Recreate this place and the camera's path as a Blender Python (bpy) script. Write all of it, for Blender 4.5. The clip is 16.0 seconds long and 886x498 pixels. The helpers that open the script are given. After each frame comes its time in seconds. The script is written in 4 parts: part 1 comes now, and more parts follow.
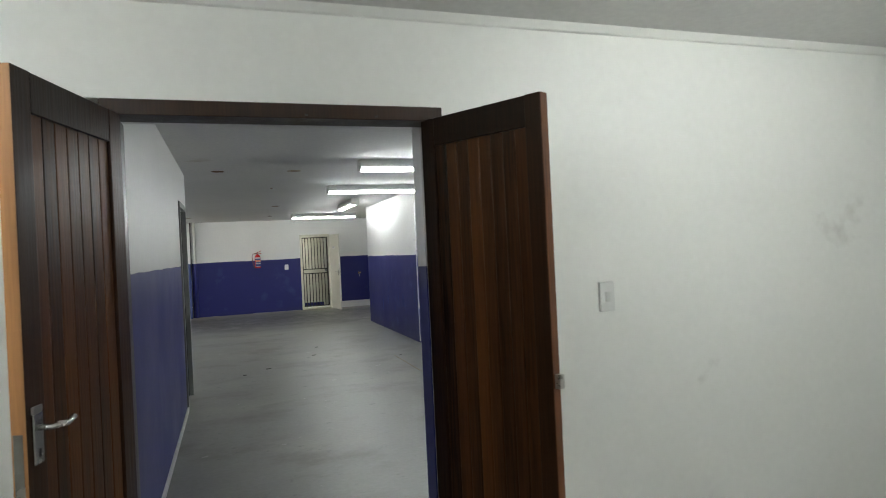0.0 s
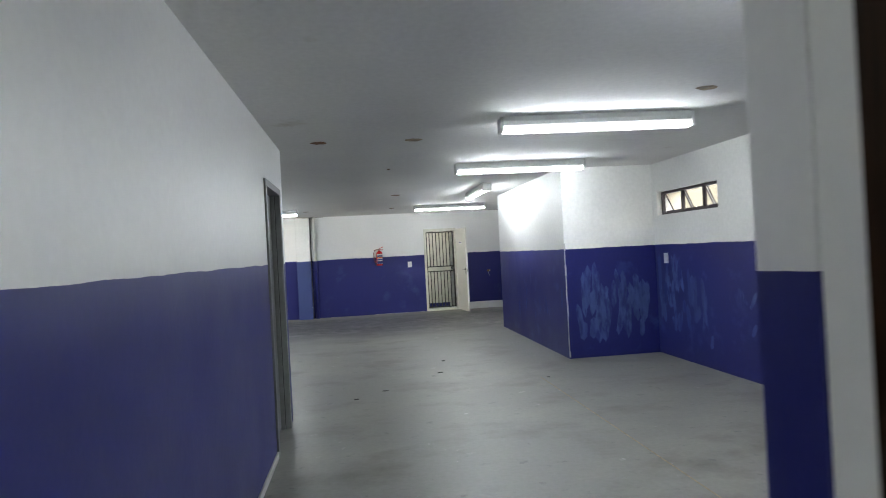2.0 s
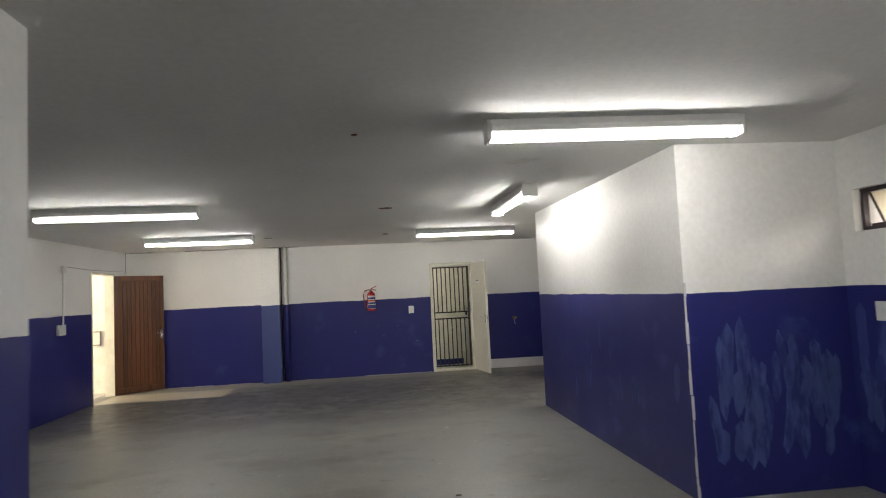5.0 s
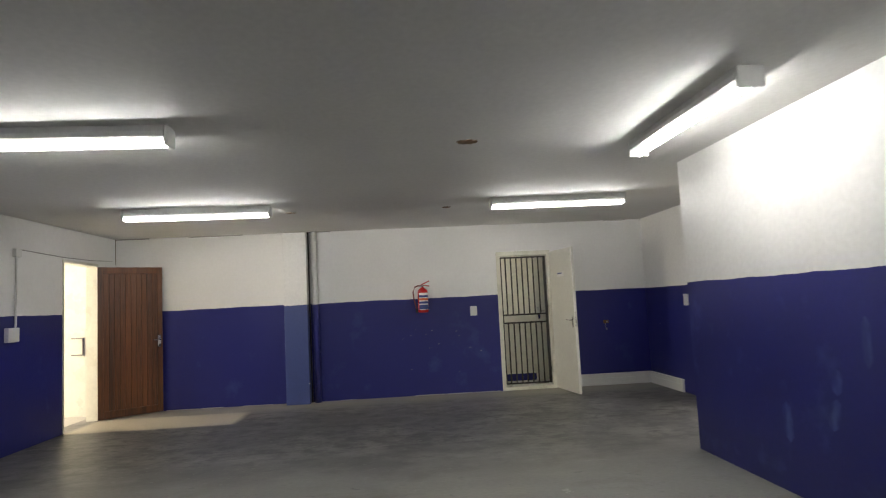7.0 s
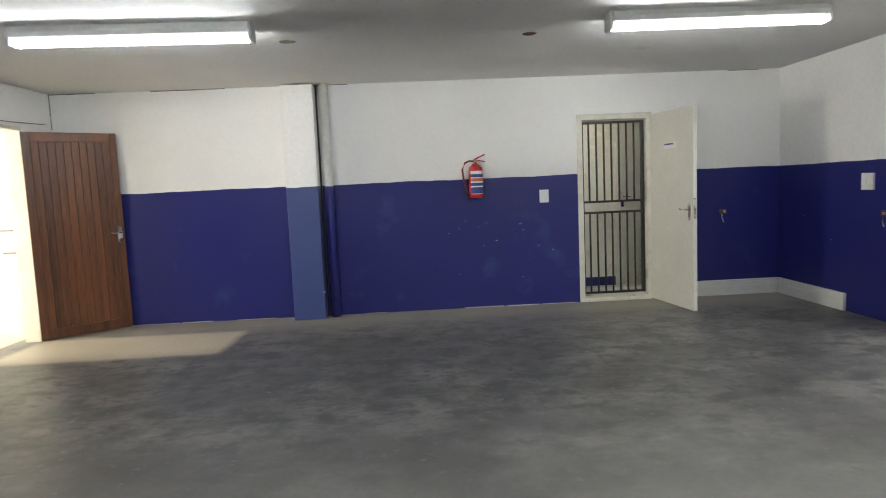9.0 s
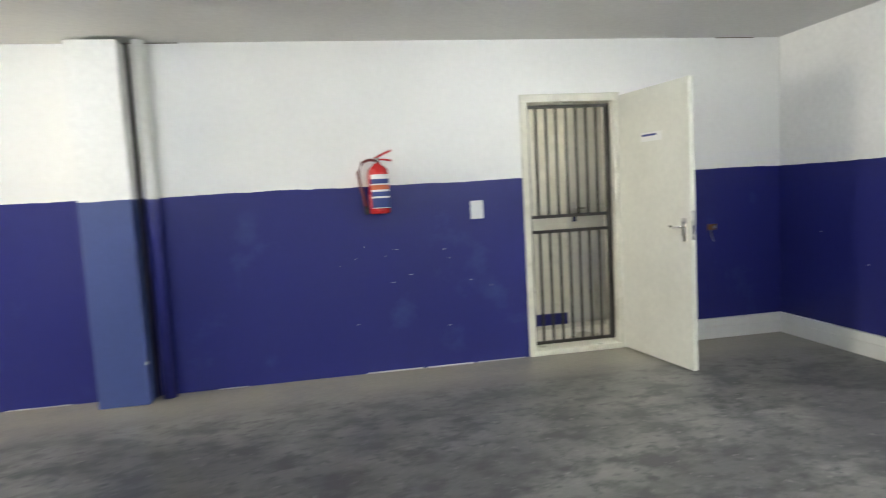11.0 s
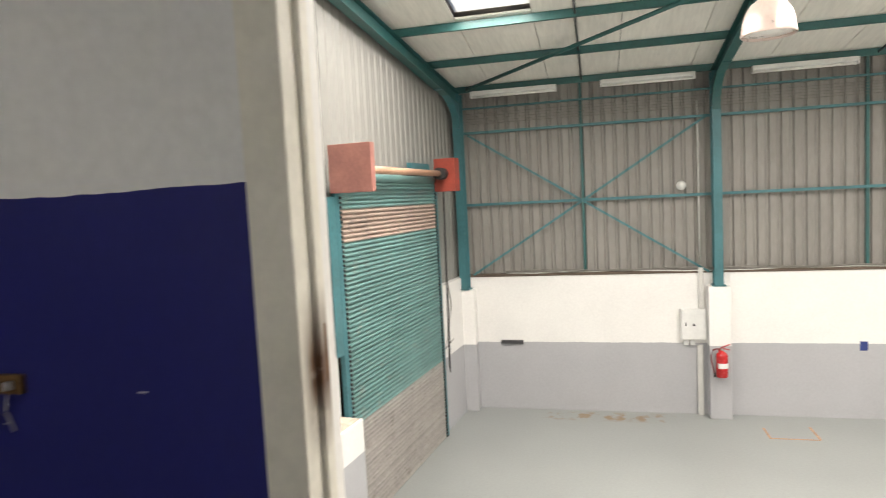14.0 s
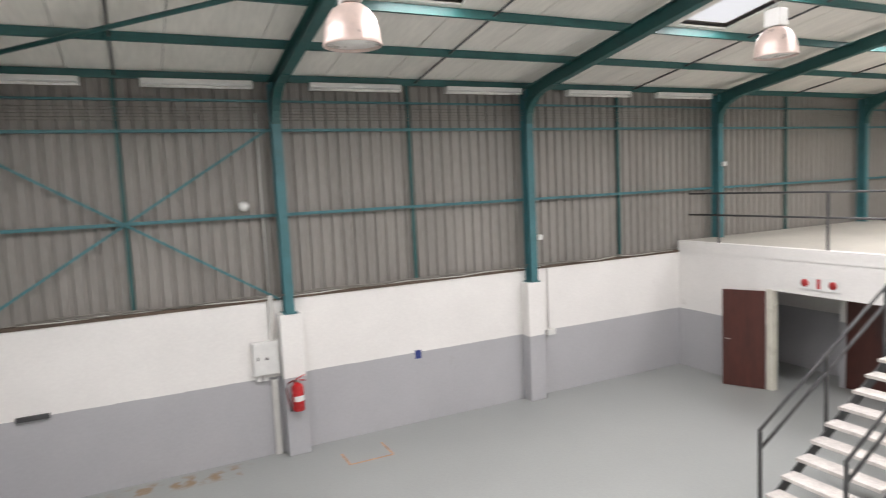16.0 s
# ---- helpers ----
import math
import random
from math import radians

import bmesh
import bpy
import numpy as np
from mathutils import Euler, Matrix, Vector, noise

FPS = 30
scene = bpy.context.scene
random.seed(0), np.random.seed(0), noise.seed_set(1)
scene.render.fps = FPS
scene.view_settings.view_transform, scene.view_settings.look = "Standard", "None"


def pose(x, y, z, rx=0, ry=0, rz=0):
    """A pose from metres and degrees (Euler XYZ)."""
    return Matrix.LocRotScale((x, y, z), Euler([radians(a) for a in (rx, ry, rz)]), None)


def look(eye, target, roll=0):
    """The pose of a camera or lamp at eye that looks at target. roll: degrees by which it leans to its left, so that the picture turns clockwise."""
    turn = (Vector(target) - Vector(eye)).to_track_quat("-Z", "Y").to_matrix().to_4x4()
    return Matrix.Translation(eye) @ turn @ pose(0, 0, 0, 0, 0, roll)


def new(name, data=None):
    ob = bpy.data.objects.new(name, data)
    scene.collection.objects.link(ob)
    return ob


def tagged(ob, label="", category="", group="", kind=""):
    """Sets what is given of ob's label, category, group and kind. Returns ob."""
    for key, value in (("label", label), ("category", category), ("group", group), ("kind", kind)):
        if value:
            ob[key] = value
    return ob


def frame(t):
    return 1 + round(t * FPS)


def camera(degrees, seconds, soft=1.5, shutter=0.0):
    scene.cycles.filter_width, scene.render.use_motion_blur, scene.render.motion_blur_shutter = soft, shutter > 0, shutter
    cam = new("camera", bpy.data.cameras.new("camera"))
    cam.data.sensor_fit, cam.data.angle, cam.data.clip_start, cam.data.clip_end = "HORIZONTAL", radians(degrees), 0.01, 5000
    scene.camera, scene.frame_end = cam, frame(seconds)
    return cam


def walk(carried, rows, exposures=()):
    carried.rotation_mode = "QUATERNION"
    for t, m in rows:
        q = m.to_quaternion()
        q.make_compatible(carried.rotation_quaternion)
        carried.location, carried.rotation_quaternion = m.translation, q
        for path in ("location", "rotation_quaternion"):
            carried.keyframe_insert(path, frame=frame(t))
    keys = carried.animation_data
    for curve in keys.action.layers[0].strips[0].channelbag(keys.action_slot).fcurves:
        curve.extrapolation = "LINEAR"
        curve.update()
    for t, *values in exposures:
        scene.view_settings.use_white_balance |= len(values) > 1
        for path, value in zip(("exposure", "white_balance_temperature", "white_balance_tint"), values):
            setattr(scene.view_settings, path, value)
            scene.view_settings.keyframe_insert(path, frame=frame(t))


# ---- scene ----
cam = camera(70.2, 16.0, 1.0, 0.4)
PATH = [
    (0, (0.12, -0.744, 1.493), (0.759, 1.152, 1.493), -2.7),
    (0.5, (0.161, -0.336, 1.483), (0.754, 1.573, 1.477), -2.9),
    (1, (0.212, 0.15, 1.46), (0.653, 2.101, 1.466), -3.0),
    (1.5, (0.259, 0.654, 1.465), (0.577, 2.629, 1.481), -3.2),
    (2, (0.34, 1.149, 1.472), (0.6, 3.132, 1.481), -3.0),
    (2.5, (0.395, 1.673, 1.476), (0.61, 3.661, 1.489), -3.1),
    (3, (0.515, 2.246, 1.493), (0.721, 4.235, 1.525), -3.0),
    (5.5, (0.78, 5.528, 1.52), (1.021, 7.505, 1.7), -2.8),
    (6, (0.728, 6.197, 1.49), (0.94, 8.173, 1.717), -2.6),
    (6.5, (0.606, 6.856, 1.41), (0.792, 8.833, 1.644), -2.5),
    (7, (0.461, 7.509, 1.346), (0.604, 9.497, 1.515), -2.8),
    (7.5, (0.311, 8.085, 1.348), (0.432, 10.08, 1.403), -2.7),
    (8, (0.21, 8.703, 1.339), (0.294, 10.691, 1.145), -2.5),
    (10.5, (0.08, 11.77, 1.345), (0.25, 13.753, 1.153), -2.8),
    (11, (0.393, 12.176, 1.342), (0.755, 14.135, 1.165), -3.1),
    (11.5, (0.678, 12.643, 1.334), (1.42, 14.49, 1.137), -3.0),
    (12, (1.021, 13.047, 1.343), (2.137, 14.694, 1.143), -2.8),
    (12.5, (1.428, 13.327, 1.309), (2.803, 14.772, 1.172), -2.4),
    (13, (1.938, 13.591, 1.338), (3.582, 14.719, 1.181), -2.3),
    (13.5, (2.41, 13.755, 1.364), (4.246, 14.533, 1.21), -2.8),
    (14, (2.932, 13.854, 1.362), (4.866, 14.338, 1.206), -2.9),
    (14.5, (3.376, 13.897, 1.395), (5.346, 14.196, 1.23), -2.4),
    (15, (3.746, 13.836, 1.419), (5.738, 13.772, 1.258), -3.0),
    (15.5, (4.128, 13.952, 1.485), (6.06, 13.463, 1.319), -2.8),
    (16, (4.448, 13.968, 1.558), (6.242, 13.106, 1.362), -2.8),
]
EXPO = [(0, 0.36, 6650, 7), (0.5, 0.45, 6500, 5), (1, 0.75, 6100, 7), (1.5, 0.95, 5900, 7), (2, 0.75, 6300, 9), (2.5, 0.58, 7200, 13), (3, 0.5, 7250, 13), (5.5, 0.28, 7200, 13), (7.5, 0.28, 7000, 12), (8, 0.37, 6900, 11), (10.5, 1.25, 6400, 10), (11, 1.3, 6550, 8), (11.5, 1.34, 6750, 8), (12, 1.13, 6700, 9), (12.5, 0.62, 7000, 12), (13, 0.46, 6950, 13), (14, 0.08, 7000, 12), (14.5, -0.38, 6750, 13), (15, -0.82, 6700, 14), (15.5, -0.53, 6500, 16), (16, -0.4, 6500, 16)]
walk(cam, [(t, look(eye, target, roll)) for t, eye, target, roll in PATH], EXPO)

# ---- world and large lights ----
world = bpy.data.worlds.new("world")
scene.world = world
world.use_nodes = True
wn = world.node_tree.nodes
sky = wn.new("ShaderNodeTexSky")
sky.sky_type, sky.sun_disc = "NISHITA", False
sky.sun_elevation, sky.sun_rotation = radians(50), radians(160)
world.node_tree.links.new(sky.outputs[0], wn["Background"].inputs[0])
wn["Background"].inputs[1].default_value = 0.1


def area(name, m, sx, sy, watts, colour=(1, 1, 1)):
    d = bpy.data.lights.new(name, "AREA")
    d.shape, d.size, d.size_y, d.energy, d.color = "RECTANGLE", sx, sy, watts, colour
    ob = new(name, d)
    ob.matrix_basis = m
    return ob


ROOF0, SLOPE = 3.62, 0.155          # underside of the roof lining at x = 14.24


def roof_z(x):
    return ROOF0 + (14.24 - x) * SLOPE


TILT = math.degrees(math.atan(SLOPE))
SKY_Y = (15.25, 10.4, 5.4, 0.4, -4.6)
SKY_X0, SKY_X1, SKY_W = 6.0, 12.1, 1.1
for y in SKY_Y:
    xm = (SKY_X0 + SKY_X1) / 2
    area("skylight_daylight", pose(xm, y, roof_z(xm) + 0.0, 0, TILT, 0), SKY_X1 - SKY_X0, SKY_W - 0.06, 520, (1, 0.985, 0.965))
area("side_window_daylight", pose(-6.9, 15.3, 1.5, 0, -90, 0), 1.5, 2.2, 190, (1, 0.93, 0.8))

sun = bpy.data.lights.new("sun", "SUN")
sun.energy, sun.angle, sun.color = 4.5, radians(0.6), (1, 0.96, 0.9)
new("sun", sun).matrix_basis = pose(0, 0, 20, 40, 0, 200)
TUBE_POWER = 64.0

# ---- materials ----


def mat(name, c, rough=0.6, metal=0.0, big=0.12, bigs=0.9, fine=0.08, fines=25.0, bump=0.15, below=None, stains=(), stretch=(1, 1, 1), local=False, rnd=0.0, spec=0.5, wobble=0.006, rvar=0.07):
    """A painted, worn surface: two scales of variation, an optional second colour under a height, and stains or
    painted-in light (colour, scale, low, high, box or None).
    """
    m = bpy.data.materials.new(name)
    m.use_nodes = True
    nt = m.node_tree
    n, l = nt.nodes, nt.links
    b = n["Principled BSDF"]
    geo = n.new("ShaderNodeTexCoord" if local else "ShaderNodeNewGeometry")
    src = geo.outputs["Object"] if local else geo.outputs["Position"]
    if local:
        info = n.new("ShaderNodeObjectInfo")
        sh = n.new("ShaderNodeVectorMath"); sh.operation = "MULTIPLY_ADD"
        comb = n.new("ShaderNodeCombineXYZ")
        for k in range(3):
            l.new(info.outputs["Random"], comb.inputs[k])
        l.new(comb.outputs[0], sh.inputs[0]); sh.inputs[1].default_value = (37, 23, 51); l.new(src, sh.inputs[2])
        src = sh.outputs[0]
    vm = n.new("ShaderNodeVectorMath"); vm.operation = "MULTIPLY"
    l.new(src, vm.inputs[0]); vm.inputs[1].default_value = stretch
    v = vm.outputs[0]

    def noise_(scale, detail=4.0, r=0.55):
        t = n.new("ShaderNodeTexNoise")
        t.inputs["Scale"].default_value, t.inputs["Detail"].default_value, t.inputs["Roughness"].default_value = scale, detail, r
        l.new(v, t.inputs["Vector"])
        return t.outputs["Fac"]

    def ramp(x, lo, hi, a=0.0, z=1.0):
        r = n.new("ShaderNodeMapRange")
        r.inputs[1].default_value, r.inputs[2].default_value, r.inputs[3].default_value, r.inputs[4].default_value = lo, hi, a, z
        l.new(x, r.inputs[0])
        return r.outputs[0]

    def math_(op, a, z):
        r = n.new("ShaderNodeMath"); r.operation = op
        for k, q in enumerate((a, z)):
            if isinstance(q, (int, float)):
                r.inputs[k].default_value = q
            else:
                l.new(q, r.inputs[k])
        return r.outputs[0]

    def mix(f, a, z):
        r = n.new("ShaderNodeMix"); r.data_type = "RGBA"
        for k, q in ((0, f), (6, a), (7, z)):
            if isinstance(q, tuple):
                r.inputs[k].default_value = (*q, 1)
            else:
                l.new(q, r.inputs[k])
        return r.outputs[2]

    nb, nf = noise_(bigs), noise_(fines, 3)
    col = n.new("ShaderNodeRGB"); col.outputs[0].default_value = (*c, 1)
    col = col.outputs[0]
    sep = None
    if below or any(s[4] for s in stains):
        sep = n.new("ShaderNodeSeparateXYZ"); l.new(geo.outputs["Position"], sep.inputs[0])
    if below:
        z0, c2 = below
        zz = math_("ADD", sep.outputs[2], ramp(noise_(3.0, 3), 0.3, 0.7, -wobble, wobble))
        f = math_("LESS_THAN", zz, z0)
        col = mix(f, col, c2)
    for c3, sc, lo, hi, box_ in stains:
        f = ramp(noise_(sc, 5, 0.6), lo, hi)
        if box_:
            for k, (p, q, soft) in enumerate(box_):
                if p is None:
                    continue
                f = math_("MULTIPLY", f, ramp(sep.outputs[k], p - soft, p + soft))
                f = math_("MULTIPLY", f, ramp(sep.outputs[k], q + soft, q - soft))
        col = mix(f, col, c3)
    val = math_("ADD", ramp(nb, 0.3, 0.7, -big, big), ramp(nf, 0.3, 0.7, -fine, fine))
    if rnd:
        oi = n.new("ShaderNodeObjectInfo")
        val = math_("ADD", val, ramp(oi.outputs["Random"], 0, 1, -rnd, rnd))
    hsv = n.new("ShaderNodeHueSaturation")
    l.new(math_("ADD", val, 1.0), hsv.inputs["Value"]); l.new(col, hsv.inputs["Color"])
    l.new(hsv.outputs[0], b.inputs["Base Color"])
    l.new(ramp(nb, 0.3, 0.7, max(0.03, rough - rvar), min(1, rough + rvar)), b.inputs["Roughness"])
    b.inputs["Metallic"].default_value = metal
    b.inputs["Specular IOR Level"].default_value = spec
    if bump:
        bp = n.new("ShaderNodeBump"); bp.inputs["Strength"].default_value, bp.inputs["Distance"].default_value = bump, 0.01
        l.new(math_("ADD", nf, nb), bp.inputs["Height"]); l.new(bp.outputs[0], b.inputs["Normal"])
    return m


WHITE, BLUE = (0.80, 0.795, 0.775), (0.0175, 0.0205, 0.142)
BLUE_Z = 1.42
DIRT = (0.30, 0.26, 0.20)
M_white = mat("white_wall_paint", (0.83, 0.83, 0.79), 0.5, big=0.03, fine=0.015, bump=0.04, stains=[((0.45, 0.43, 0.38), 1.6, 0.66, 0.85, None)])
M_two = mat("white_and_blue_wall_paint", WHITE, 0.45, big=0.04, fine=0.02, bump=0.08, below=(BLUE_Z, BLUE), spec=0.32)
M_two_corr = mat("white_and_blue_corridor_paint", WHITE, 0.45, big=0.04, fine=0.02, bump=0.08, below=(BLUE_Z + 0.022, BLUE), wobble=0.004, spec=0.32)
M_two_worn = mat("white_and_patched_blue_wall_paint", WHITE, 0.42, big=0.06, fine=0.04, bump=0.06, below=(BLUE_Z, BLUE),
                 stains=[((0.035, 0.052, 0.20), 3.0, 0.56, 0.72, ((None, 0, 0), (5.0, 12.9, 0.05), (0.05, 1.3, 0.06)))], spec=0.34)
M_two_scuff = mat("white_and_scuffed_blue_wall_paint", WHITE, 0.42, big=0.04, fine=0.02, bump=0.10, below=(BLUE_Z, BLUE),
                  stains=[((0.032, 0.045, 0.175), 2.4, 0.60, 0.74, ((None, 0, 0), (None, 0, 0), (0.1, 1.25, 0.06)))], spec=0.32)
M_pil = mat("white_and_pale_blue_paint", WHITE, 0.45, big=0.05, fine=0.04, bump=0.12, below=(BLUE_Z - 0.01, (0.041, 0.063, 0.198)))
M_pipe = mat("pipe_paint", (0.66, 0.66, 0.62), 0.45, big=0.05, fine=0.05, bump=0.05, below=(BLUE_Z - 0.01, (0.022, 0.025, 0.17)))
M_ceil = mat("ceiling_paint", (0.75, 0.745, 0.725), 0.8, big=0.06, bigs=0.6, fine=0.04, bump=0.15, stains=[((0.42, 0.35, 0.25), 1.1, 0.67, 0.85, None)])
M_floor = mat("painted_concrete_floor", (0.195, 0.193, 0.180), 0.42, big=0.17, bigs=0.7, fine=0.07, fines=30, bump=0.05,
              stains=[((0.255, 0.245, 0.215), 0.6, 0.48, 0.72, None), ((0.135, 0.130, 0.115), 1.3, 0.52, 0.68, None), ((0.12, 0.12, 0.118), 9.0, 0.62, 0.72, None), ((0.33, 0.32, 0.30), 6.5, 0.67, 0.72, None),
                      ((0.098, 0.096, 0.093), 1.7, 0.30, 0.58, ((None, 0, 0), (12.6, 16.15, 0.5), (None, 0, 0))),
                      ((0.052, 0.051, 0.053), 4.6, 0.46, 0.62, ((None, 0, 0), (13.2, 16.25, 0.5), (None, 0, 0))),
                      ((0.048, 0.047, 0.050), 13.0, 0.53, 0.68, ((None, 0, 0), (13.6, 16.3, 0.4), (None, 0, 0))),
                      ((0.21, 0.205, 0.19), 17.0, 0.60, 0.74, ((None, 0, 0), (12.6, 16.2, 0.4), (None, 0, 0))),
                      ((0.27, 0.245, 0.205), 1.5, 0.25, 0.5, ((None, 0, 0), (16.42, 17.2, 0.16), (None, 0, 0))),
                      # pool of light from the side doorway, painted into the floor colour
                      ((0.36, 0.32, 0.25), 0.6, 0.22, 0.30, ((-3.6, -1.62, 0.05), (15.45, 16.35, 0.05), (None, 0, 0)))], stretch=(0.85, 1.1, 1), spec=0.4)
M_wfloor = mat("grey_floor_paint", (0.30, 0.315, 0.305), 0.36, big=0.05, bigs=0.5, fine=0.04, bump=0.03, rvar=0.02,
               stains=[((0.25, 0.17, 0.09), 4.0, 0.50, 0.62, ((14.6, 15.0, 0.08), (12.7, 14.9, 0.15), (None, 0, 0)))])
M_landing = mat("cream_landing_floor", (0.46, 0.44, 0.39), 0.6, big=0.08, fine=0.08, bump=0.15)
M_wwall = mat("white_and_grey_wall_paint", (0.80, 0.785, 0.76), 0.55, big=0.04, fine=0.03, bump=0.15, below=(-1.5, (0.42, 0.42, 0.435)),
              stains=[(DIRT, 1.3, 0.70, 0.9, None)])
M_cap = mat("dirty_wall_top", (0.11, 0.08, 0.06), 0.9, big=0.25, fine=0.2, bump=0.4)
M_clad = mat("grey_steel_cladding", (0.25, 0.235, 0.215), 0.5, metal=0.0, big=0.12, fine=0.08, bump=0.06, stretch=(1, 1, 0.25))
M_clad_end = mat("pale_steel_cladding", (0.27, 0.265, 0.245), 0.45, big=0.10, fine=0.08, bump=0.06, stretch=(1, 1, 0.25))
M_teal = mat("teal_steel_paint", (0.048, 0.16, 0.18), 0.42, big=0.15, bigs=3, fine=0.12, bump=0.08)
# darker teal for rafters, most haunches, purlins, the roof brace and girt posts
M_teal_dark = mat("dark_teal_steel", (0.02, 0.095, 0.092), 0.45, big=0.15, bigs=3, fine=0.12, bump=0.08)
M_roof = mat("white_roof_lining", (0.80, 0.77, 0.71), 0.75, big=0.08, fine=0.06, fines=9, bump=0.12, stretch=(0.25, 2.2, 1))
M_slat_teal = mat("faded_teal_shutter_paint", (0.125, 0.245, 0.235), 0.42, big=0.15, bigs=2, fine=0.12, bump=0.06, rnd=0.10, stains=[((0.19, 0.24, 0.22), 5.0, 0.58, 0.75, None)])
M_slat_tan = mat("tan_shutter_paint", (0.36, 0.28, 0.235), 0.45, big=0.12, bigs=2, fine=0.12, bump=0.06, rnd=0.10, stains=[((0.20, 0.17, 0.15), 5.0, 0.58, 0.72, None)])
M_slat_grey = mat("grey_shutter_paint", (0.31, 0.29, 0.27), 0.45, big=0.12, bigs=2, fine=0.12, bump=0.06, rnd=0.10, stains=[((0.22, 0.20, 0.18), 5.0, 0.58, 0.72, None)])
M_red_oxide = mat("red_oxide_paint", (0.30, 0.125, 0.10), 0.6, big=0.15, bigs=4, fine=0.1, bump=0.08)
M_wood = mat("dark_stained_wood", (0.021, 0.0082, 0.0028), 0.36, big=0.35, bigs=5, fine=0.30, fines=40, bump=0.10, stretch=(3, 3, 0.12), local=True, rnd=0.35, spec=0.25)
M_wood_board = mat("varnished_wood_board", (0.056, 0.0205, 0.0056), 0.36, big=0.45, bigs=4, fine=0.35, fines=40, bump=0.10, stretch=(3, 3, 0.12), local=True, rnd=0.75, spec=0.25)
M_wood_mid = mat("red_brown_varnished_wood", (0.108, 0.036, 0.0105), 0.40, big=0.35, bigs=5, fine=0.30, fines=40, bump=0.10, stretch=(3, 3, 0.12), local=True, rnd=0.3)
M_wood_edge = mat("bare_wood_edge", (0.42, 0.20, 0.075), 0.5, big=0.15, bigs=5, fine=0.12, fines=40, bump=0.1, stretch=(3, 3, 0.12), local=True)
M_wood_flat = mat("dark_red_brown_door", (0.075, 0.022, 0.016), 0.4, big=0.2, bigs=3, fine=0.2, bump=0.06, stretch=(2, 2, 0.2), local=True)
M_cream = mat("cream_gloss_paint", (0.66, 0.64, 0.55), 0.3, big=0.05, bigs=3, fine=0.04, bump=0.05)
M_jamb = mat("cream_door_frame_paint", (0.79, 0.755, 0.66), 0.4, big=0.06, bigs=3, fine=0.05, bump=0.08,
             stains=[((0.10, 0.045, 0.02), 6.0, 0.22, 0.42, ((4.21, 4.40, 0.03), (14.3, 14.6, 0.02), (0.86, 1.10, 0.09)))])
M_offwhite = mat("off_white_door_paint", (0.64, 0.635, 0.57), 0.38, big=0.05, bigs=2, fine=0.04, bump=0.05)
M_olive = mat("olive_grey_steel_paint", (0.165, 0.172, 0.162), 0.4, big=0.12, bigs=4, fine=0.08, bump=0.05)
M_black = mat("black_steel_paint", (0.018, 0.015, 0.013), 0.4, big=0.2, bigs=6, fine=0.15, bump=0.05)
M_rail = mat("dark_grey_steel_paint", (0.06, 0.06, 0.062), 0.4, big=0.2, bigs=6, fine=0.15, bump=0.05)
M_tread = mat("worn_white_tread_paint", (0.55, 0.52, 0.49), 0.6, big=0.15, bigs=4, fine=0.12, bump=0.2)
M_steel = mat("brushed_steel", (0.55, 0.54, 0.52), 0.28, metal=1.0, big=0.08, bigs=9, fine=0.08, bump=0.02)
M_plastic = mat("white_plastic", (0.70, 0.70, 0.67), 0.35, big=0.03, bigs=9, fine=0.02, bump=0.01)
M_body = mat("white_enamelled_steel", (0.70, 0.70, 0.68), 0.4, big=0.05, bigs=6, fine=0.03, bump=0.02)
M_red = mat("red_gloss_paint", (0.48, 0.022, 0.024), 0.25, big=0.08, bigs=9, fine=0.04, bump=0.02)
M_rubber = mat("black_rubber", (0.02, 0.018, 0.018), 0.6, big=0.1, bigs=9, fine=0.08, bump=0.02)
M_hose = mat("dark_red_hose", (0.14, 0.02, 0.02), 0.5, big=0.1, bigs=9, fine=0.08, bump=0.02)
M_paper = mat("white_paper", (0.75, 0.75, 0.73), 0.8, big=0.03, bigs=9, fine=0.02, bump=0.02)
M_ink = mat("blue_ink", (0.03, 0.05, 0.20), 0.7, big=0.05, bigs=9, fine=0.05, bump=0)
M_orange = mat("orange_print", (0.62, 0.14, 0.05), 0.6, big=0.05, bigs=9, fine=0.05, bump=0)
M_signred = mat("red_sign_print", (0.42, 0.03, 0.03), 0.6, big=0.05, bigs=9, fine=0.05, bump=0)
M_brass = mat("tarnished_brass", (0.20, 0.11, 0.04), 0.5, metal=0.6, big=0.3, bigs=40, fine=0.2, bump=0.05)
M_rust = mat("rusty_brown_stain", (0.16, 0.085, 0.04), 0.9, big=0.35, bigs=12, fine=0.25, bump=0.3)
M_scar = mat("faded_ceiling_stain", (0.33, 0.27, 0.19), 0.9, big=0.3, bigs=14, fine=0.25, bump=0.3)
M_crack_shade = mat("crack_shade", (0.12, 0.095, 0.07), 0.95, big=0.3, bigs=5, fine=0.2, bump=0.2)
M_conduit = mat("grey_white_conduit", (0.58, 0.57, 0.54), 0.45, big=0.06, bigs=5, fine=0.04, bump=0.02)
M_cable = mat("dusty_cable", (0.20, 0.185, 0.165), 0.7, big=0.2, bigs=8, fine=0.1, bump=0.05)
M_marking = mat("orange_floor_marking", (0.45, 0.27, 0.16), 0.6, big=0.25, bigs=9, fine=0.25, bump=0.05)
M_lamp = mat("frosted_pink_reflector", (0.62, 0.50, 0.45), 0.32, metal=0.25, big=0.1, bigs=6, fine=0.05, bump=0.02)
M_winframe = mat("dark_bronze_window_frame", (0.035, 0.024, 0.03), 0.4, big=0.15, bigs=9, fine=0.1, bump=0.02)


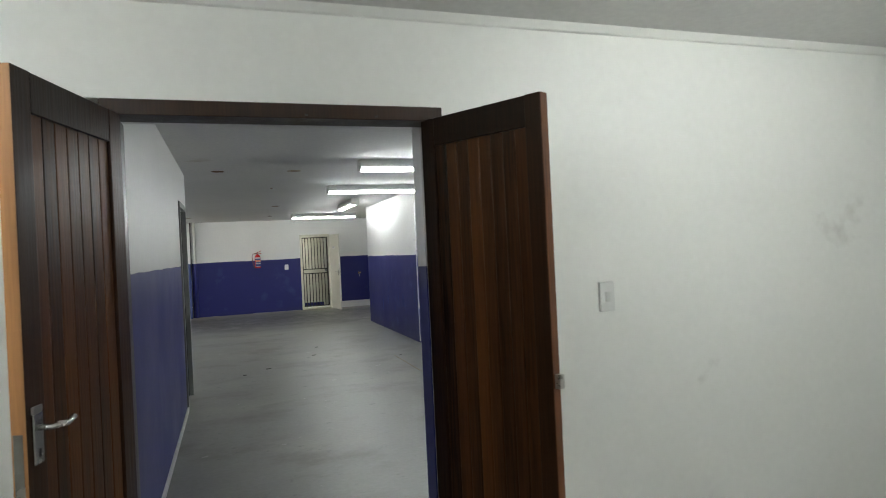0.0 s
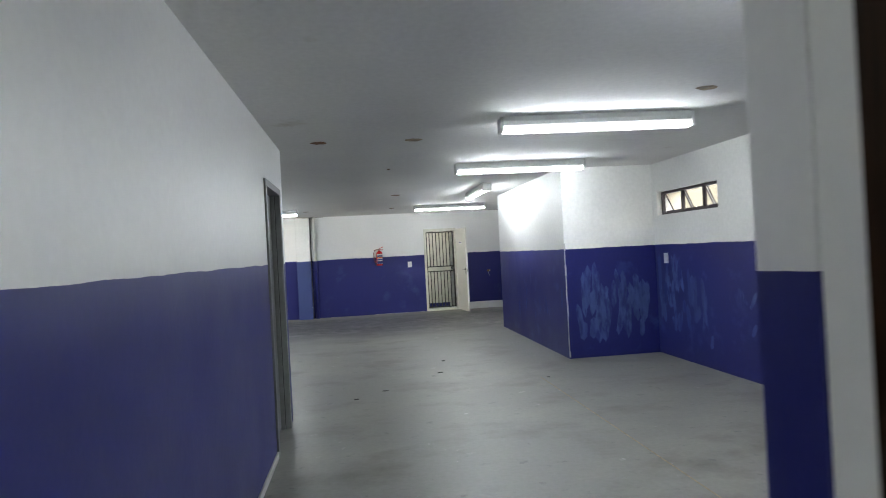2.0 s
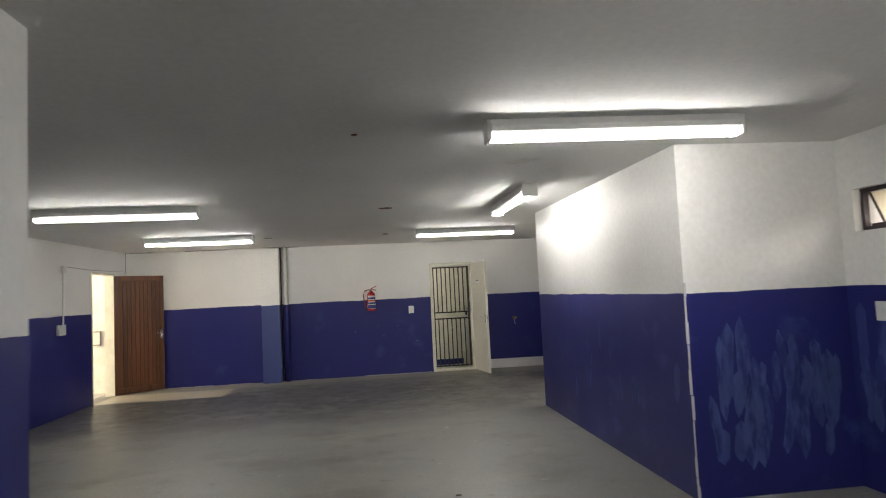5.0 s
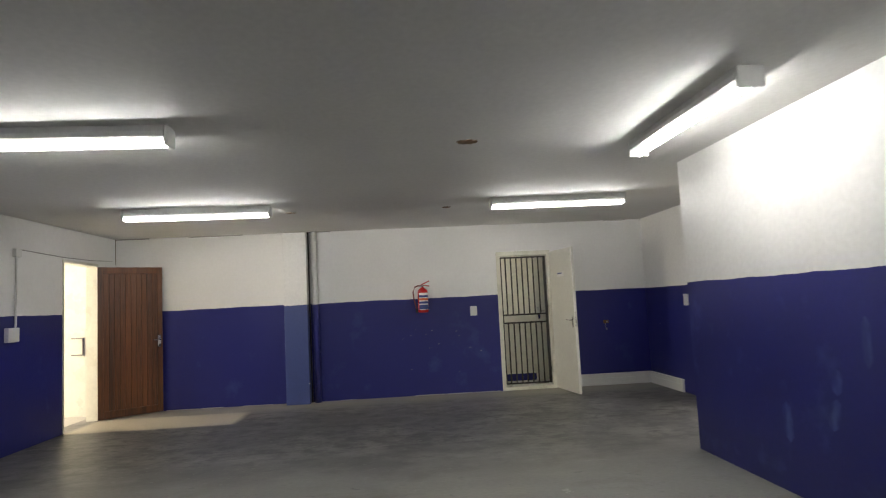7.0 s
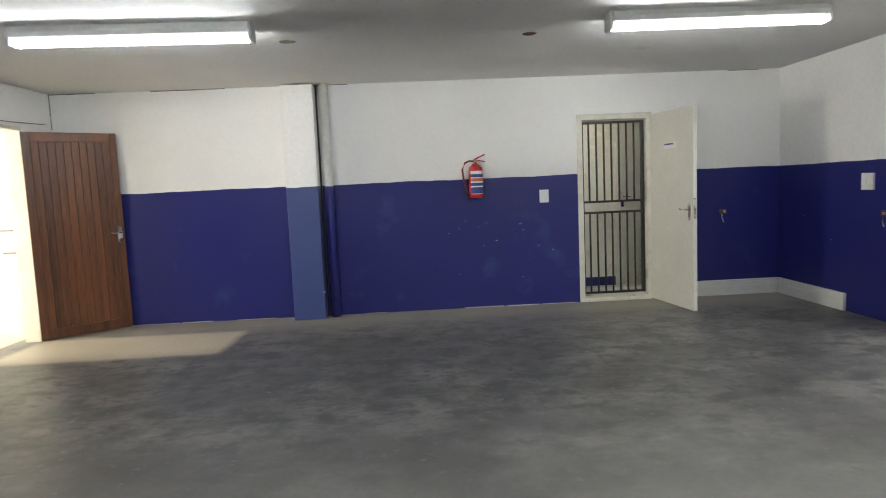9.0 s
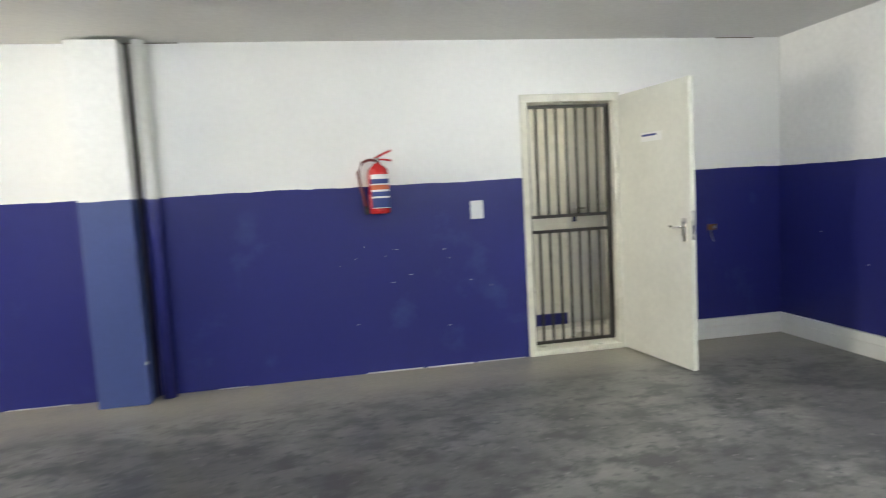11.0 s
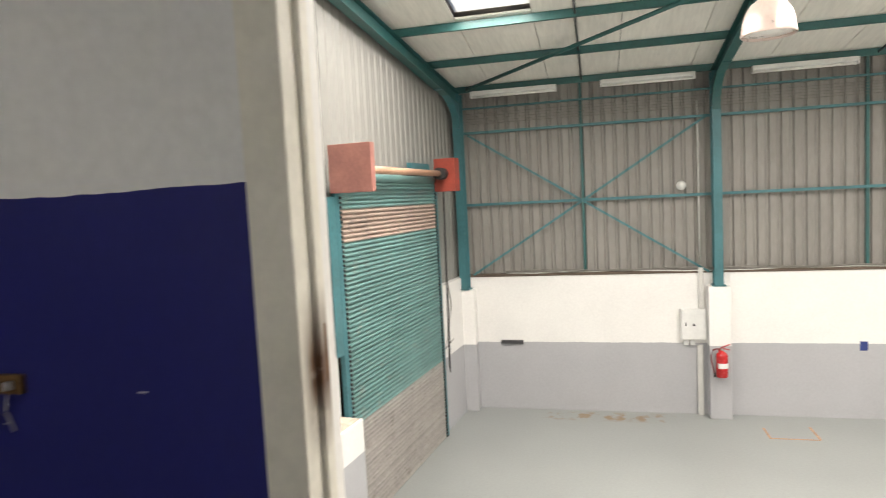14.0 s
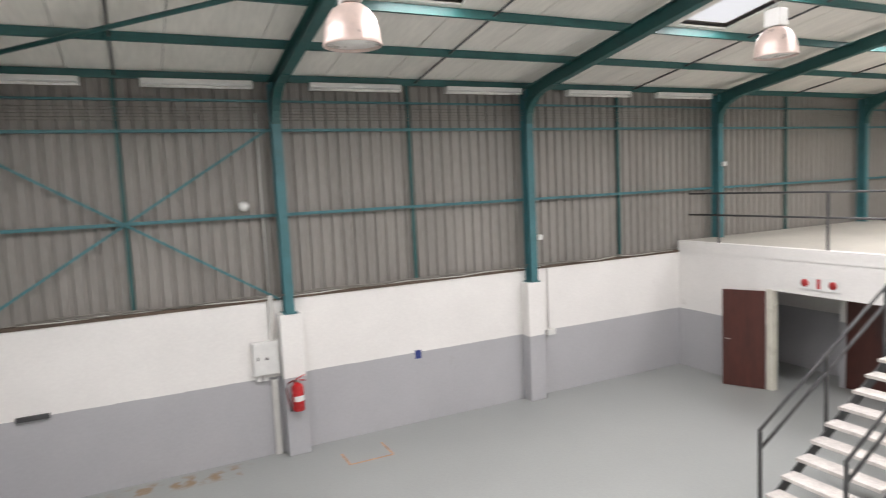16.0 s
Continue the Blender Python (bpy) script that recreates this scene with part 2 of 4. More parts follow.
def emitter(name, colour, power):
    m = bpy.data.materials.new(name)
    m.use_nodes = True
    b = m.node_tree.nodes["Principled BSDF"]
    b.inputs["Base Color"].default_value = (0.9, 0.9, 0.9, 1)
    b.inputs["Emission Color"].default_value = (*colour, 1)
    b.inputs["Emission Strength"].default_value = power
    return m


M_stroke = mat("pale_blue_roller_stroke", (0.060, 0.092, 0.245), 0.5, big=0.2, bigs=2.5, fine=0.1, bump=0.05, spec=0.34, stretch=(1, 1, 0.3),
               stains=[((0.027, 0.036, 0.165), 14.0, 0.46, 0.60, None), ((0.04, 0.06, 0.20), 3.0, 0.5, 0.6, None)])
M_tube = emitter("lit_fluorescent_tube", (0.93, 0.98, 1.0), TUBE_POWER)
M_tube_off = mat("unlit_fluorescent_tube", (0.85, 0.84, 0.80), 0.3, big=0.02, bigs=9, fine=0.02, bump=0)
M_glass = bpy.data.materials.new("window_glass")
M_glass.use_nodes = True
g = M_glass.node_tree.nodes["Principled BSDF"]
g.inputs["Base Color"].default_value = (0.98, 0.91, 0.76, 1)
g.inputs["Transmission Weight"].default_value, g.inputs["Roughness"].default_value, g.inputs["IOR"].default_value = 1.0, 0.12, 1.1

# ---- mesh helpers ----


def box(bm, x0, x1, y0, y1, z0, z1, bevel=0.0):
    vs = [bm.verts.new(p) for p in ((x0, y0, z0), (x1, y0, z0), (x1, y1, z0), (x0, y1, z0), (x0, y0, z1), (x1, y0, z1), (x1, y1, z1), (x0, y1, z1))]
    fs = [bm.faces.new([vs[k] for k in q]) for q in ((3, 2, 1, 0), (4, 5, 6, 7), (0, 1, 5, 4), (1, 2, 6, 5), (2, 3, 7, 6), (3, 0, 4, 7))]
    if bevel:
        bmesh.ops.bevel(bm, geom=list({e for f in fs for e in f.edges}), offset=bevel, segments=2, affect="EDGES", profile=0.5)
    return bm


def tube(bm, pts, r, seg=10, cap=True):
    pts = [Vector(p) for p in pts]
    rings = []
    for k, p in enumerate(pts):
        d = (pts[min(k + 1, len(pts) - 1)] - pts[max(k - 1, 0)]).normalized()
        a = d.cross(Vector((0, 0, 1)) if abs(d.z) < 0.95 else Vector((1, 0, 0))).normalized()
        c = d.cross(a)
        rings.append([bm.verts.new(p + r * (math.cos(2 * math.pi * j / seg) * a + math.sin(2 * math.pi * j / seg) * c)) for j in range(seg)])
    for a, c in zip(rings, rings[1:]):
        for j in range(seg):
            f = bm.faces.new((a[j], a[(j + 1) % seg], c[(j + 1) % seg], c[j]))
            f.smooth = True
    if cap:
        bm.faces.new(rings[0][::-1]); bm.faces.new(rings[-1])
    return bm


def lathe(bm, profile, seg=24, centre=(0, 0, 0)):
    rings = []
    for r, z in profile:
        rings.append([bm.verts.new((centre[0] + r * math.cos(2 * math.pi * j / seg), centre[1] + r * math.sin(2 * math.pi * j / seg), centre[2] + z)) for j in range(seg)])
    for a, c in zip(rings, rings[1:]):
        for j in range(seg):
            f = bm.faces.new((a[j], a[(j + 1) % seg], c[(j + 1) % seg], c[j])); f.smooth = True
    return bm


def extrude(bm, outline, a, b):
    """A prism: outline is a closed list of 3D points, moved from offset a to offset b."""
    A = [bm.verts.new(Vector(p) + Vector(a)) for p in outline]
    B = [bm.verts.new(Vector(p) + Vector(b)) for p in outline]
    n = len(A)
    for k in range(n):
        bm.faces.new((A[k], A[(k + 1) % n], B[(k + 1) % n], B[k]))
    bm.faces.new(A[::-1]); bm.faces.new(B)
    return bm


def mesh(name, bm, material):
    bmesh.ops.recalc_face_normals(bm, faces=bm.faces[:])
    me = bpy.data.meshes.new(name)
    bm.to_mesh(me)
    bm.free()
    me.materials.append(material)
    return me


def make(name, bm, material, label, category, group="", kind="", m=None):
    ob = new(name, mesh(name, bm, material))
    if m is not None:
        ob.matrix_basis = m
    return tagged(ob, label, category, group, kind)


def thing(name, label, category, m=None, group="", kind=""):
    ob = new(name)
    ob.empty_display_size = 0.1
    if m is not None:
        ob.matrix_basis = m
    return tagged(ob, label, category, group, kind)


def part(name, bm, material, parent, label=""):
    ob = new(name, mesh(name, bm, material))
    ob.parent = parent
    if label:
        tagged(ob, label)
    return ob


def share(name, me, parent, m=None):
    ob = new(name, me)
    ob.parent = parent
    if m is not None:
        ob.matrix_basis = m
    return ob


B = bmesh.new


def wall_along(axis, u0, u1, v0, v1, z0, z1, holes=()):
    """A wall: u runs along it, v through its thickness; holes are (u0, u1, z0, z1)."""
    bm = B()
    us = sorted({u0, u1, *[h[0] for h in holes], *[h[1] for h in holes]})
    for a, b in zip(us, us[1:]):
        mid = (a + b) / 2
        spans = sorted((h[2], h[3]) for h in holes if h[0] < mid < h[1])
        z = z0
        for p, q in spans + [(z1, z1)]:
            if p - z > 1e-4:
                if axis == "x":
                    box(bm, a, b, v0, v1, z, p)
                else:
                    box(bm, v0, v1, a, b, z, p)
            z = q
    bmesh.ops.remove_doubles(bm, verts=bm.verts[:], dist=1e-5)
    return bm


def S(name, bm, material, label, category):
    return make(name, bm, material, label, category, kind="structure")


# ---- large structure: the first room ----
CEIL = 2.48
S("floor_room", box(B(), -3.5, 4.2, -4.5, 1.9, -0.2, 0), M_floor, "grey painted concrete floor of the first room", "floor")
S("ceiling_room", box(B(), -3.5, 4.2, -4.5, 1.77, CEIL, CEIL + 0.12), M_ceil, "white painted plaster ceiling", "ceiling")
S("wall_start_north", wall_along("x", -3.5, 4.2, 1.77, 1.90, 0, CEIL + 0.12, [(-0.345, 0.935, -0.1, 2.09)]), M_white, "white painted plaster wall around the double door", "wall")
S("wall_start_west", box(B(), -3.6, -3.5, -4.5, 1.9, -0.1, CEIL + 0.12), M_white, "white painted plaster side wall", "wall")
S("wall_start_east", box(B(), 4.2, 4.3, -4.5, 1.9, -0.1, CEIL + 0.12), M_white, "white painted plaster side wall", "wall")
S("wall_start_south", box(B(), -3.6, 4.3, -4.6, -4.5, -0.1, CEIL + 0.12), M_white, "white painted plaster back wall", "wall")
bm = B()
extrude(bm, [(0, 1.768, CEIL), (0, 1.768, CEIL - 0.035), (0, 1.755, CEIL - 0.03), (0, 1.735, CEIL - 0.006), (0, 1.73, CEIL)], (-3.5, 0, 0), (4.2, 0, 0))
S("trim_cornice", bm, M_white, "thin white plaster cornice under the ceiling", "cornice")

# ---- large structure: the blue and white hall ----
FAR, LEFT, RIGHT = 16.92, -3.62, 4.2
S("floor_hall", wall_along("x", LEFT - 0.25, RIGHT, 1.9, FAR + 0.02, -0.2, 0), M_floor, "grey painted concrete floor, stained dark near the far wall, doorway light painted in", "floor")
S("ceiling_hall", box(B(), LEFT - 0.25, RIGHT, 1.9, FAR, CEIL, CEIL + 0.15), M_ceil, "off-white painted concrete ceiling with rust stains", "ceiling")
S("wall_south", wall_along("x", -0.5, RIGHT, 1.902, 2.03, 0, CEIL, [(-0.345, 0.93, -0.1, 2.05)]), M_two, "white and blue plaster wall with the double doorway", "wall")
S("wall_corridor", wall_along("y", 2.03, 7.09, -0.5, -0.35, 0, CEIL, [(5.99, 6.86, -0.1, 2.09)]), M_two_corr, "white and blue plaster corridor wall", "wall")
S("wall_corridor_return", box(B(), LEFT, -0.5, 6.94, 7.09, 0, CEIL), M_two, "white and blue plaster return wall", "wall")
S("wall_west", wall_along("y", 7.09, FAR, LEFT - 0.12, LEFT, 0, CEIL, [(15.47, 16.37, -0.1, 2.09)]), M_two_scuff, "white and blue plaster wall with an open doorway", "wall")
S("wall_north", wall_along("x", LEFT - 0.12, RIGHT, FAR, FAR + 0.2, -0.1, CEIL + 0.1, [(1.93, 2.75, 0, 2.06)]), M_two_scuff, "white and blue plaster end wall with a gated doorway", "wall")
S("wall_store_back", box(B(), -2.5, -2.4, 1.9, 6.94, -0.1, CEIL), M_white, "plain white wall behind the corridor door", "wall")
S("wall_store_south", box(B(), -2.5, -0.5, 1.78, 1.9, -0.1, CEIL), M_white, "plain white wall behind the corridor door", "wall")
S("wall_block", box(B(), 2.96, RIGHT, 9.05, 12.85, 0, CEIL), M_two_worn, "white and blue boxed-in wall with pale paint patches", "wall")
EXIT0, EXIT1, EXIT_H = 13.05, 14.55, 2.06
WIN = (7.52, 8.92, 1.80, 2.10)
S("wall_east", wall_along("y", 2.03, FAR, RIGHT, RIGHT + 0.11, 0, CEIL + 0.1, [WIN, (EXIT0, EXIT1, -0.1, EXIT_H)]), M_two_worn, "white and blue wall with patchy roller marks and a high window", "wall")

# ---- side room behind the open brown door ----
S("floor_side_room", box(B(), -7.0, LEFT - 0.25, 13.4, FAR + 0.1, -0.2, 0), M_landing, "pale cream floor of the bright side room", "floor")
S("wall_side_north", box(B(), -7.1, LEFT - 0.12, FAR - 0.1, FAR + 0.05, -0.1, 2.7), M_cream, "cream painted wall of the side room", "wall")
S("wall_side_south", box(B(), -7.1, LEFT - 0.12, 13.3, 13.4, -0.1, 2.7), M_cream, "cream painted wall of the side room", "wall")
S("wall_side_west", wall_along("y", 13.4, FAR - 0.1, -7.1, -7.0, -0.1, 2.7, [(14.2, 16.4, 0.75, 2.25)]), M_cream, "cream wall with a window letting in daylight", "wall")
S("ceiling_side", box(B(), -7.1, LEFT - 0.12, 13.3, FAR, CEIL + 0.02, CEIL + 0.12), M_ceil, "white ceiling of the side room", "ceiling")

# ---- lobby behind the security gate ----
LB = 17.95
S("floor_lobby", box(B(), 0.8, 3.8, FAR + 0.02, LB + 0.1, -0.2, 0.004), M_landing, "pale floor behind the security gate", "floor")
S("wall_lobby_back", box(B(), 0.8, 3.8, LB, LB + 0.1, -0.1, 2.7), M_cream, "cream wall behind the security gate", "wall")
S("wall_lobby_west", box(B(), 0.7, 0.8, FAR + 0.2, LB + 0.1, -0.1, 2.7), M_cream, "cream side wall behind the security gate", "wall")
S("wall_lobby_east", box(B(), 3.8, 3.9, FAR + 0.2, LB + 0.1, -0.1, 2.7), M_cream, "cream side wall behind the security gate", "wall")
S("ceiling_lobby", box(B(), 0.7, 3.9, FAR + 0.2, LB + 0.1, 2.5, 2.6), M_ceil, "white ceiling behind the security gate", "ceiling")
S("baseboard_lobby", box(B(), 0.8, 2.66, LB - 0.015, LB - 0.001, 0.004, 0.115), M_two, "blue painted band low on the cream wall", "baseboard")

# ---- large structure: the warehouse ----
WX, WF, WN, WS = 15.13, -2.84, 16.72, -9.0
WI = RIGHT + 0.34
SKEW = pose(15, 16.62, 0, 0, 0, -6) @ pose(-15, -16.62, 0)     # the gable stands a little askew
MASON = -0.2
S("ground_warehouse", box(B(), WI - 0.2, WX + 0.3, WS, WN + 1.9, WF - 0.2, WF), M_wfloor, "smooth light grey painted warehouse floor", "floor")
S("wall_warehouse_east", box(B(), WX, WX + 0.23, WS, WN + 0.23, WF, MASON), M_wwall, "white over grey painted masonry wall under steel cladding", "wall")
S("trim_wall_top_east", box(B(), WX - 0.015, WX + 0.2, WS, WN, MASON, MASON + 0.05), M_cap, "dirty brown ledge on top of the masonry wall", "ledge")
ROLL0, ROLL1, ROLL_T = 10.1, 13.55, 1.70
S("wall_warehouse_north_a", box(B(), WI - 0.3, ROLL0 - 0.12, WN - 0.22, WN, WF, -0.47), M_wwall, "white and grey masonry beside the roller shutter", "wall").matrix_basis = SKEW
S("wall_warehouse_north_b", box(B(), ROLL1 + 0.06, WX + 0.1, WN - 0.22, WN, WF, -0.18), M_wwall, "white and grey masonry in the warehouse corner", "wall").matrix_basis = SKEW
S("trim_wall_top_north", box(B(), WI - 0.3, ROLL0 - 0.14, WN - 0.235, WN - 0.02, -0.47, -0.44), M_cap, "dirty brown ledge on top of the masonry wall", "ledge").matrix_basis = SKEW
S("wall_warehouse_west", wall_along("y", WS, WN + 1.4, RIGHT + 0.112, WI, WF, roof_z(WI) + 0.3, [WIN, (EXIT0 - 0.03, EXIT1 + 0.03, -0.3, EXIT_H)]), M_wwall, "white masonry wall between hall and warehouse", "wall")
S("wall_warehouse_south", box(B(), WI, WX, WS - 0.1, WS, WF, 5.6), M_clad_end, "plain grey end wall of the warehouse", "wall")


def cladding(name, along, u0, u1, v, z0, top, material, label, out=1, d=0.035):
    """Ribbed steel sheets: narrow ribs 0.2 m apart on flat pans."""
    bm = B()
    pitch = 0.2
    pts = []
    u = u0
    while u < u1:
        for du, dv in ((0.0, 0), (0.10, 0), (0.118, d), (0.158, d), (0.176, 0)):
            if u + du <= u1:
                pts.append((u + du, v + dv * out))
        u += pitch
    lo = [bm.verts.new((p, q, z0) if along == "x" else (q, p, z0)) for p, q in pts]
    hi = [bm.verts.new((p, q, top(p)) if along == "x" else (q, p, top(p))) for p, q in pts]
    for k in range(len(pts) - 1):
        bm.faces.new((lo[k], lo[k + 1], hi[k + 1], hi[k]))
    return S(name, bm, material, label, "cladding")


cladding("wall_cladding_east", "y", WS, WN + 0.1, WX + 0.10, MASON + 0.03, lambda u: 3.62, M_clad, "ribbed grey steel wall cladding", 1)
cladding("wall_cladding_north", "x", WI - 0.3, WX + 0.1, WN - 0.10, -0.45, lambda u: roof_z(u) + 0.1, M_clad_end, "ribbed pale grey steel end wall cladding", 1, 0.016).matrix_basis = SKEW

# roof lining in boards between the skylight strips
bm = B()
edges = sorted([WS, WN + 1.3] + [y - SKY_W / 2 for y in SKY_Y] + [y + SKY_W / 2 for y in SKY_Y])


def roof_piece(x0, x1, y0, y1):
    n = max(1, round((y1 - y0) / 1.2))
    for k in range(n):
        a, b = y0 + (y1 - y0) * k / n + 0.006, y0 + (y1 - y0) * (k + 1) / n - 0.006
        extrude(bm, [(x0, a, roof_z(x0)), (x1, a, roof_z(x1)), (x1, b, roof_z(x1)), (x0, b, roof_z(x0))], (0, 0, 0), (0, 0, 0.03))


for a, b in zip(edges, edges[1:]):
    mid = (a + b) / 2
    if any(abs(mid - y) < SKY_W / 2 for y in SKY_Y):
        roof_piece(SKY_X1, WX + 0.15, a, b)
        roof_piece(WI, SKY_X0, a, b)
    else:
        roof_piece(WI, WX + 0.15, a, b)
S("ceiling_roof_lining", bm, M_roof, "off-white roof lining boards between steel purlins", "roof lining")
bm = B()
def sheet(x0, x1, y0, y1):
    extrude(bm, [(x0, y0, roof_z(x0) + 0.12), (x1, y0, roof_z(x1) + 0.12), (x1, y1, roof_z(x1) + 0.12), (x0, y1, roof_z(x0) + 0.12)], (0, 0, 0), (0, 0, 0.03))


for a, c in zip(edges, edges[1:]):
    if any(abs((a + c) / 2 - y) < SKY_W / 2 for y in SKY_Y):
        sheet(SKY_X1, WX + 0.4, a, c)
        sheet(WI - 0.4, SKY_X0, a, c)
    else:
        sheet(WI - 0.4, WX + 0.4, a, c)
S("roof_sheeting", bm, M_clad, "steel roof sheeting over the lining", "roof")
M_sky = bpy.data.materials.new("translucent_roof_sheet")
M_sky.use_nodes = True
tr = M_sky.node_tree.nodes.new("ShaderNodeBsdfTranslucent")
tr.inputs[0].default_value = (0.93, 0.94, 0.92, 1)
M_sky.node_tree.links.new(tr.outputs[0], M_sky.node_tree.nodes["Material Output"].inputs[0])
for k, y in enumerate(SKY_Y):
    x0, x1, y0, y1 = SKY_X0, SKY_X1, y - SKY_W / 2, y + SKY_W / 2
    bm = extrude(B(), [(x0, y0, roof_z(x0) + 0.1), (x1, y0, roof_z(x1) + 0.1), (x1, y1, roof_z(x1) + 0.1), (x0, y1, roof_z(x0) + 0.1)], (0, 0, 0), (0, 0, 0.003))
    S("skylight_%d" % (k + 1), bm, M_sky, "translucent white skylight sheet in the roof", "skylight")

# mezzanine
MZ, MZ_Y, MZ_B = 0.06, 2.81, -0.80
bm = B()
box(bm, 9.0, WX, WS, MZ_Y, MZ - 0.22, MZ)
S("floor_mezzanine", bm, M_landing, "pale concrete mezzanine floor", "mezzanine")
S("wall_mezzanine", wall_along("x", 9.0, WX, MZ_Y - 0.14, MZ_Y - 0.002, WF, MZ - 0.22, [(10.3, 12.80, WF, MZ_B)]), M_wwall, "white fascia wall of the mezzanine over an opening", "wall")
S("trim_mezzanine_edge", box(B(), 9.0, WX, MZ_Y - 0.16, MZ_Y + 0.012, MZ - 0.22, MZ + 0.004), M_wwall, "white concrete edge of the mezzanine", "edge")
S("wall_under_mezzanine", box(B(), 9.0, WX, 0.8, 0.9, WF, MZ - 0.22), M_wwall, "shaded white and grey wall under the mezzanine", "wall")
S("wall_under_mezzanine_side", box(B(), 12.06, 12.18, 0.9, 1.55, WF, MZ - 0.22), M_wwall, "white partition under the mezzanine", "wall")

# landing outside the exit
LX, LY = 5.48, 14.77
S("floor_landing", box(B(), RIGHT + 0.002, LX, 11.8, LY, -0.22, 0, 0.008), M_landing, "pale cream concrete landing above the warehouse floor", "landing")
S("wall_landing_support", box(B(), WI, LX - 0.1, 11.9, LY - 0.1, WF, -0.22), M_wwall, "white masonry under the landing", "wall")

# ---- fluorescent battens ----


# glow of the batten added behind the gate
M_tube_dim = emitter("dim_fluorescent_tube", (1.0, 0.97, 0.9), 40.0)


def batten(name, label, length, material, m, group, two=False):
    t = thing(name, label, "light fixture", m, group)
    h = length / 2
    bm = B()
    extrude(bm, [(0, -0.062, 0), (0, 0.062, 0), (0, 0.075, -0.04), (0, 0.075, -0.07), (0, 0.03, -0.088), (0, -0.03, -0.088), (0, -0.075, -0.07), (0, -0.075, -0.04)], (-h + 0.029, 0, 0), (h - 0.029, 0, 0))
    part("housing", bm, M_body, t)
    for k, y in enumerate((-0.024, 0.024) if two else (0.0,)):
        part("tube", tube(B(), [(-h + 0.03, y, -0.106), (h - 0.03, y, -0.106)], 0.0165, 14), material, t, "glowing tube" if material is M_tube else "white tube, dim or unlit")
    for s in (-1, 1):
        bm = box(B(), s * (h - 0.014) - 0.014, s * (h - 0.014) + 0.014, -0.074, 0.074, -0.122, -0.001, 0.010)
        part("end_cap", bm, M_body, t)
    return t


G = "lit battens on the hall ceiling"
for x, y, rz in ((2.3, 2.95, 0), (2.22, 5.88, -3), (2.24, 8.35, -2), (2.29, 11.28, 90), (-1.64, 11.32, 2), (-1.66, 14.38, 2), (2.27, 14.42, -1)):
    batten("ceiling_batten_light", "lit white fluorescent batten fixed to the ceiling", 1.54, M_tube, pose(x, y, CEIL, 0, 0, rz), G)
# first-room battens hang out of view, added to brighten that room
batten("ceiling_batten_light", "unseen fluorescent batten added to light the first room", 1.54, M_tube, pose(2.3, 0.35, CEIL, 0, 0, 0), "battens in the first room")
batten("ceiling_batten_light", "unseen fluorescent batten added to light the first room", 1.54, M_tube, pose(-1.3, 0.1, CEIL, 0, 0, 0), "battens in the first room")
# no fixture is visible in the lobby; this one is added to brighten it
batten("ceiling_batten_light", "unseen batten added to light the lobby behind the gate", 1.2, M_tube_dim, pose(1.5, 17.55, 2.5, 0, 0, 0), "")

# another unseen twin batten, added for more light in the first room
batten("ceiling_batten_light", "unseen fluorescent batten added to light the first room", 1.54, M_tube, pose(0.7, -2.6, CEIL, 0, 0, 0), "battens in the first room", True)
# ---- wooden double door ----


def lever_handle(parent, x, z, side, flip=1, plate=0.17):
    """Back plate with a curved lever on the face at local y = 0, standing out to side."""
    y0, y1 = sorted((0.0, side * 0.008))
    hd = part("handle_plate", box(B(), x - 0.022, x + 0.022, y0, y1, z - plate * 0.62, z + plate * 0.38, 0.003), M_steel, parent, "worn steel back plate")
    tube_pts = [(x, side * 0.008, z), (x, side * 0.045, z), (x + flip * 0.02, side * 0.052, z + 0.002), (x + flip * 0.06, side * 0.05, z - 0.006), (x + flip * 0.098, side * 0.05, z + 0.004)]
    part("lever", tube(B(), tube_pts, 0.0085, 10), M_steel, hd)
    part("keyhole", box(B(), x - 0.004, x + 0.004, *sorted((side * 0.008, side * 0.0095)), z - plate * 0.5, z - plate * 0.36), M_rubber, hd)


def board_leaf(name, label, m, w, h, side, boards, M_frame, M_board, stile=0.075, rail=0.115, group="", edge=None, floor_gap=0.01, bottom=0.2):
    """A framed leaf, hinge at local x = 0, visible face at local y = 0 towards side; tongued boards set back in the frame."""
    t = thing(name, label, "door", m, group)
    ya, yb = (-0.04, 0.0) if side > 0 else (0.0, 0.04)
    for x0, x1 in ((0, stile), (w - stile, w)):
        part("stile", box(B(), x0, x1, ya, yb, floor_gap, h, 0.003), M_frame, t)
    for z0, z1 in ((h - rail, h - 0.001), (floor_gap + 0.001, floor_gap + bottom)):
        part("rail", box(B(), stile + 0.0005, w - stile - 0.0005, ya + 0.001, yb - 0.001, z0, z1, 0.003), M_frame, t)
    bw = (w - 2 * stile) / boards
    c, d = (-0.036, -0.010) if side > 0 else (0.010, 0.036)
    me = mesh("board", box(B(), 0.001, bw - 0.001, c, d, floor_gap + bottom - 0.005, h - rail + 0.003, 0.0035), M_board)
    for k in range(boards):
        share("board", me, t, pose(stile + k * bw, 0, 0))
    if edge:
        part("lock_edge", box(B(), w + 0.0005, w + 0.003, ya + 0.001, yb - 0.001, floor_gap, h - 0.002), edge, t, "bare light wood edge")
    return t


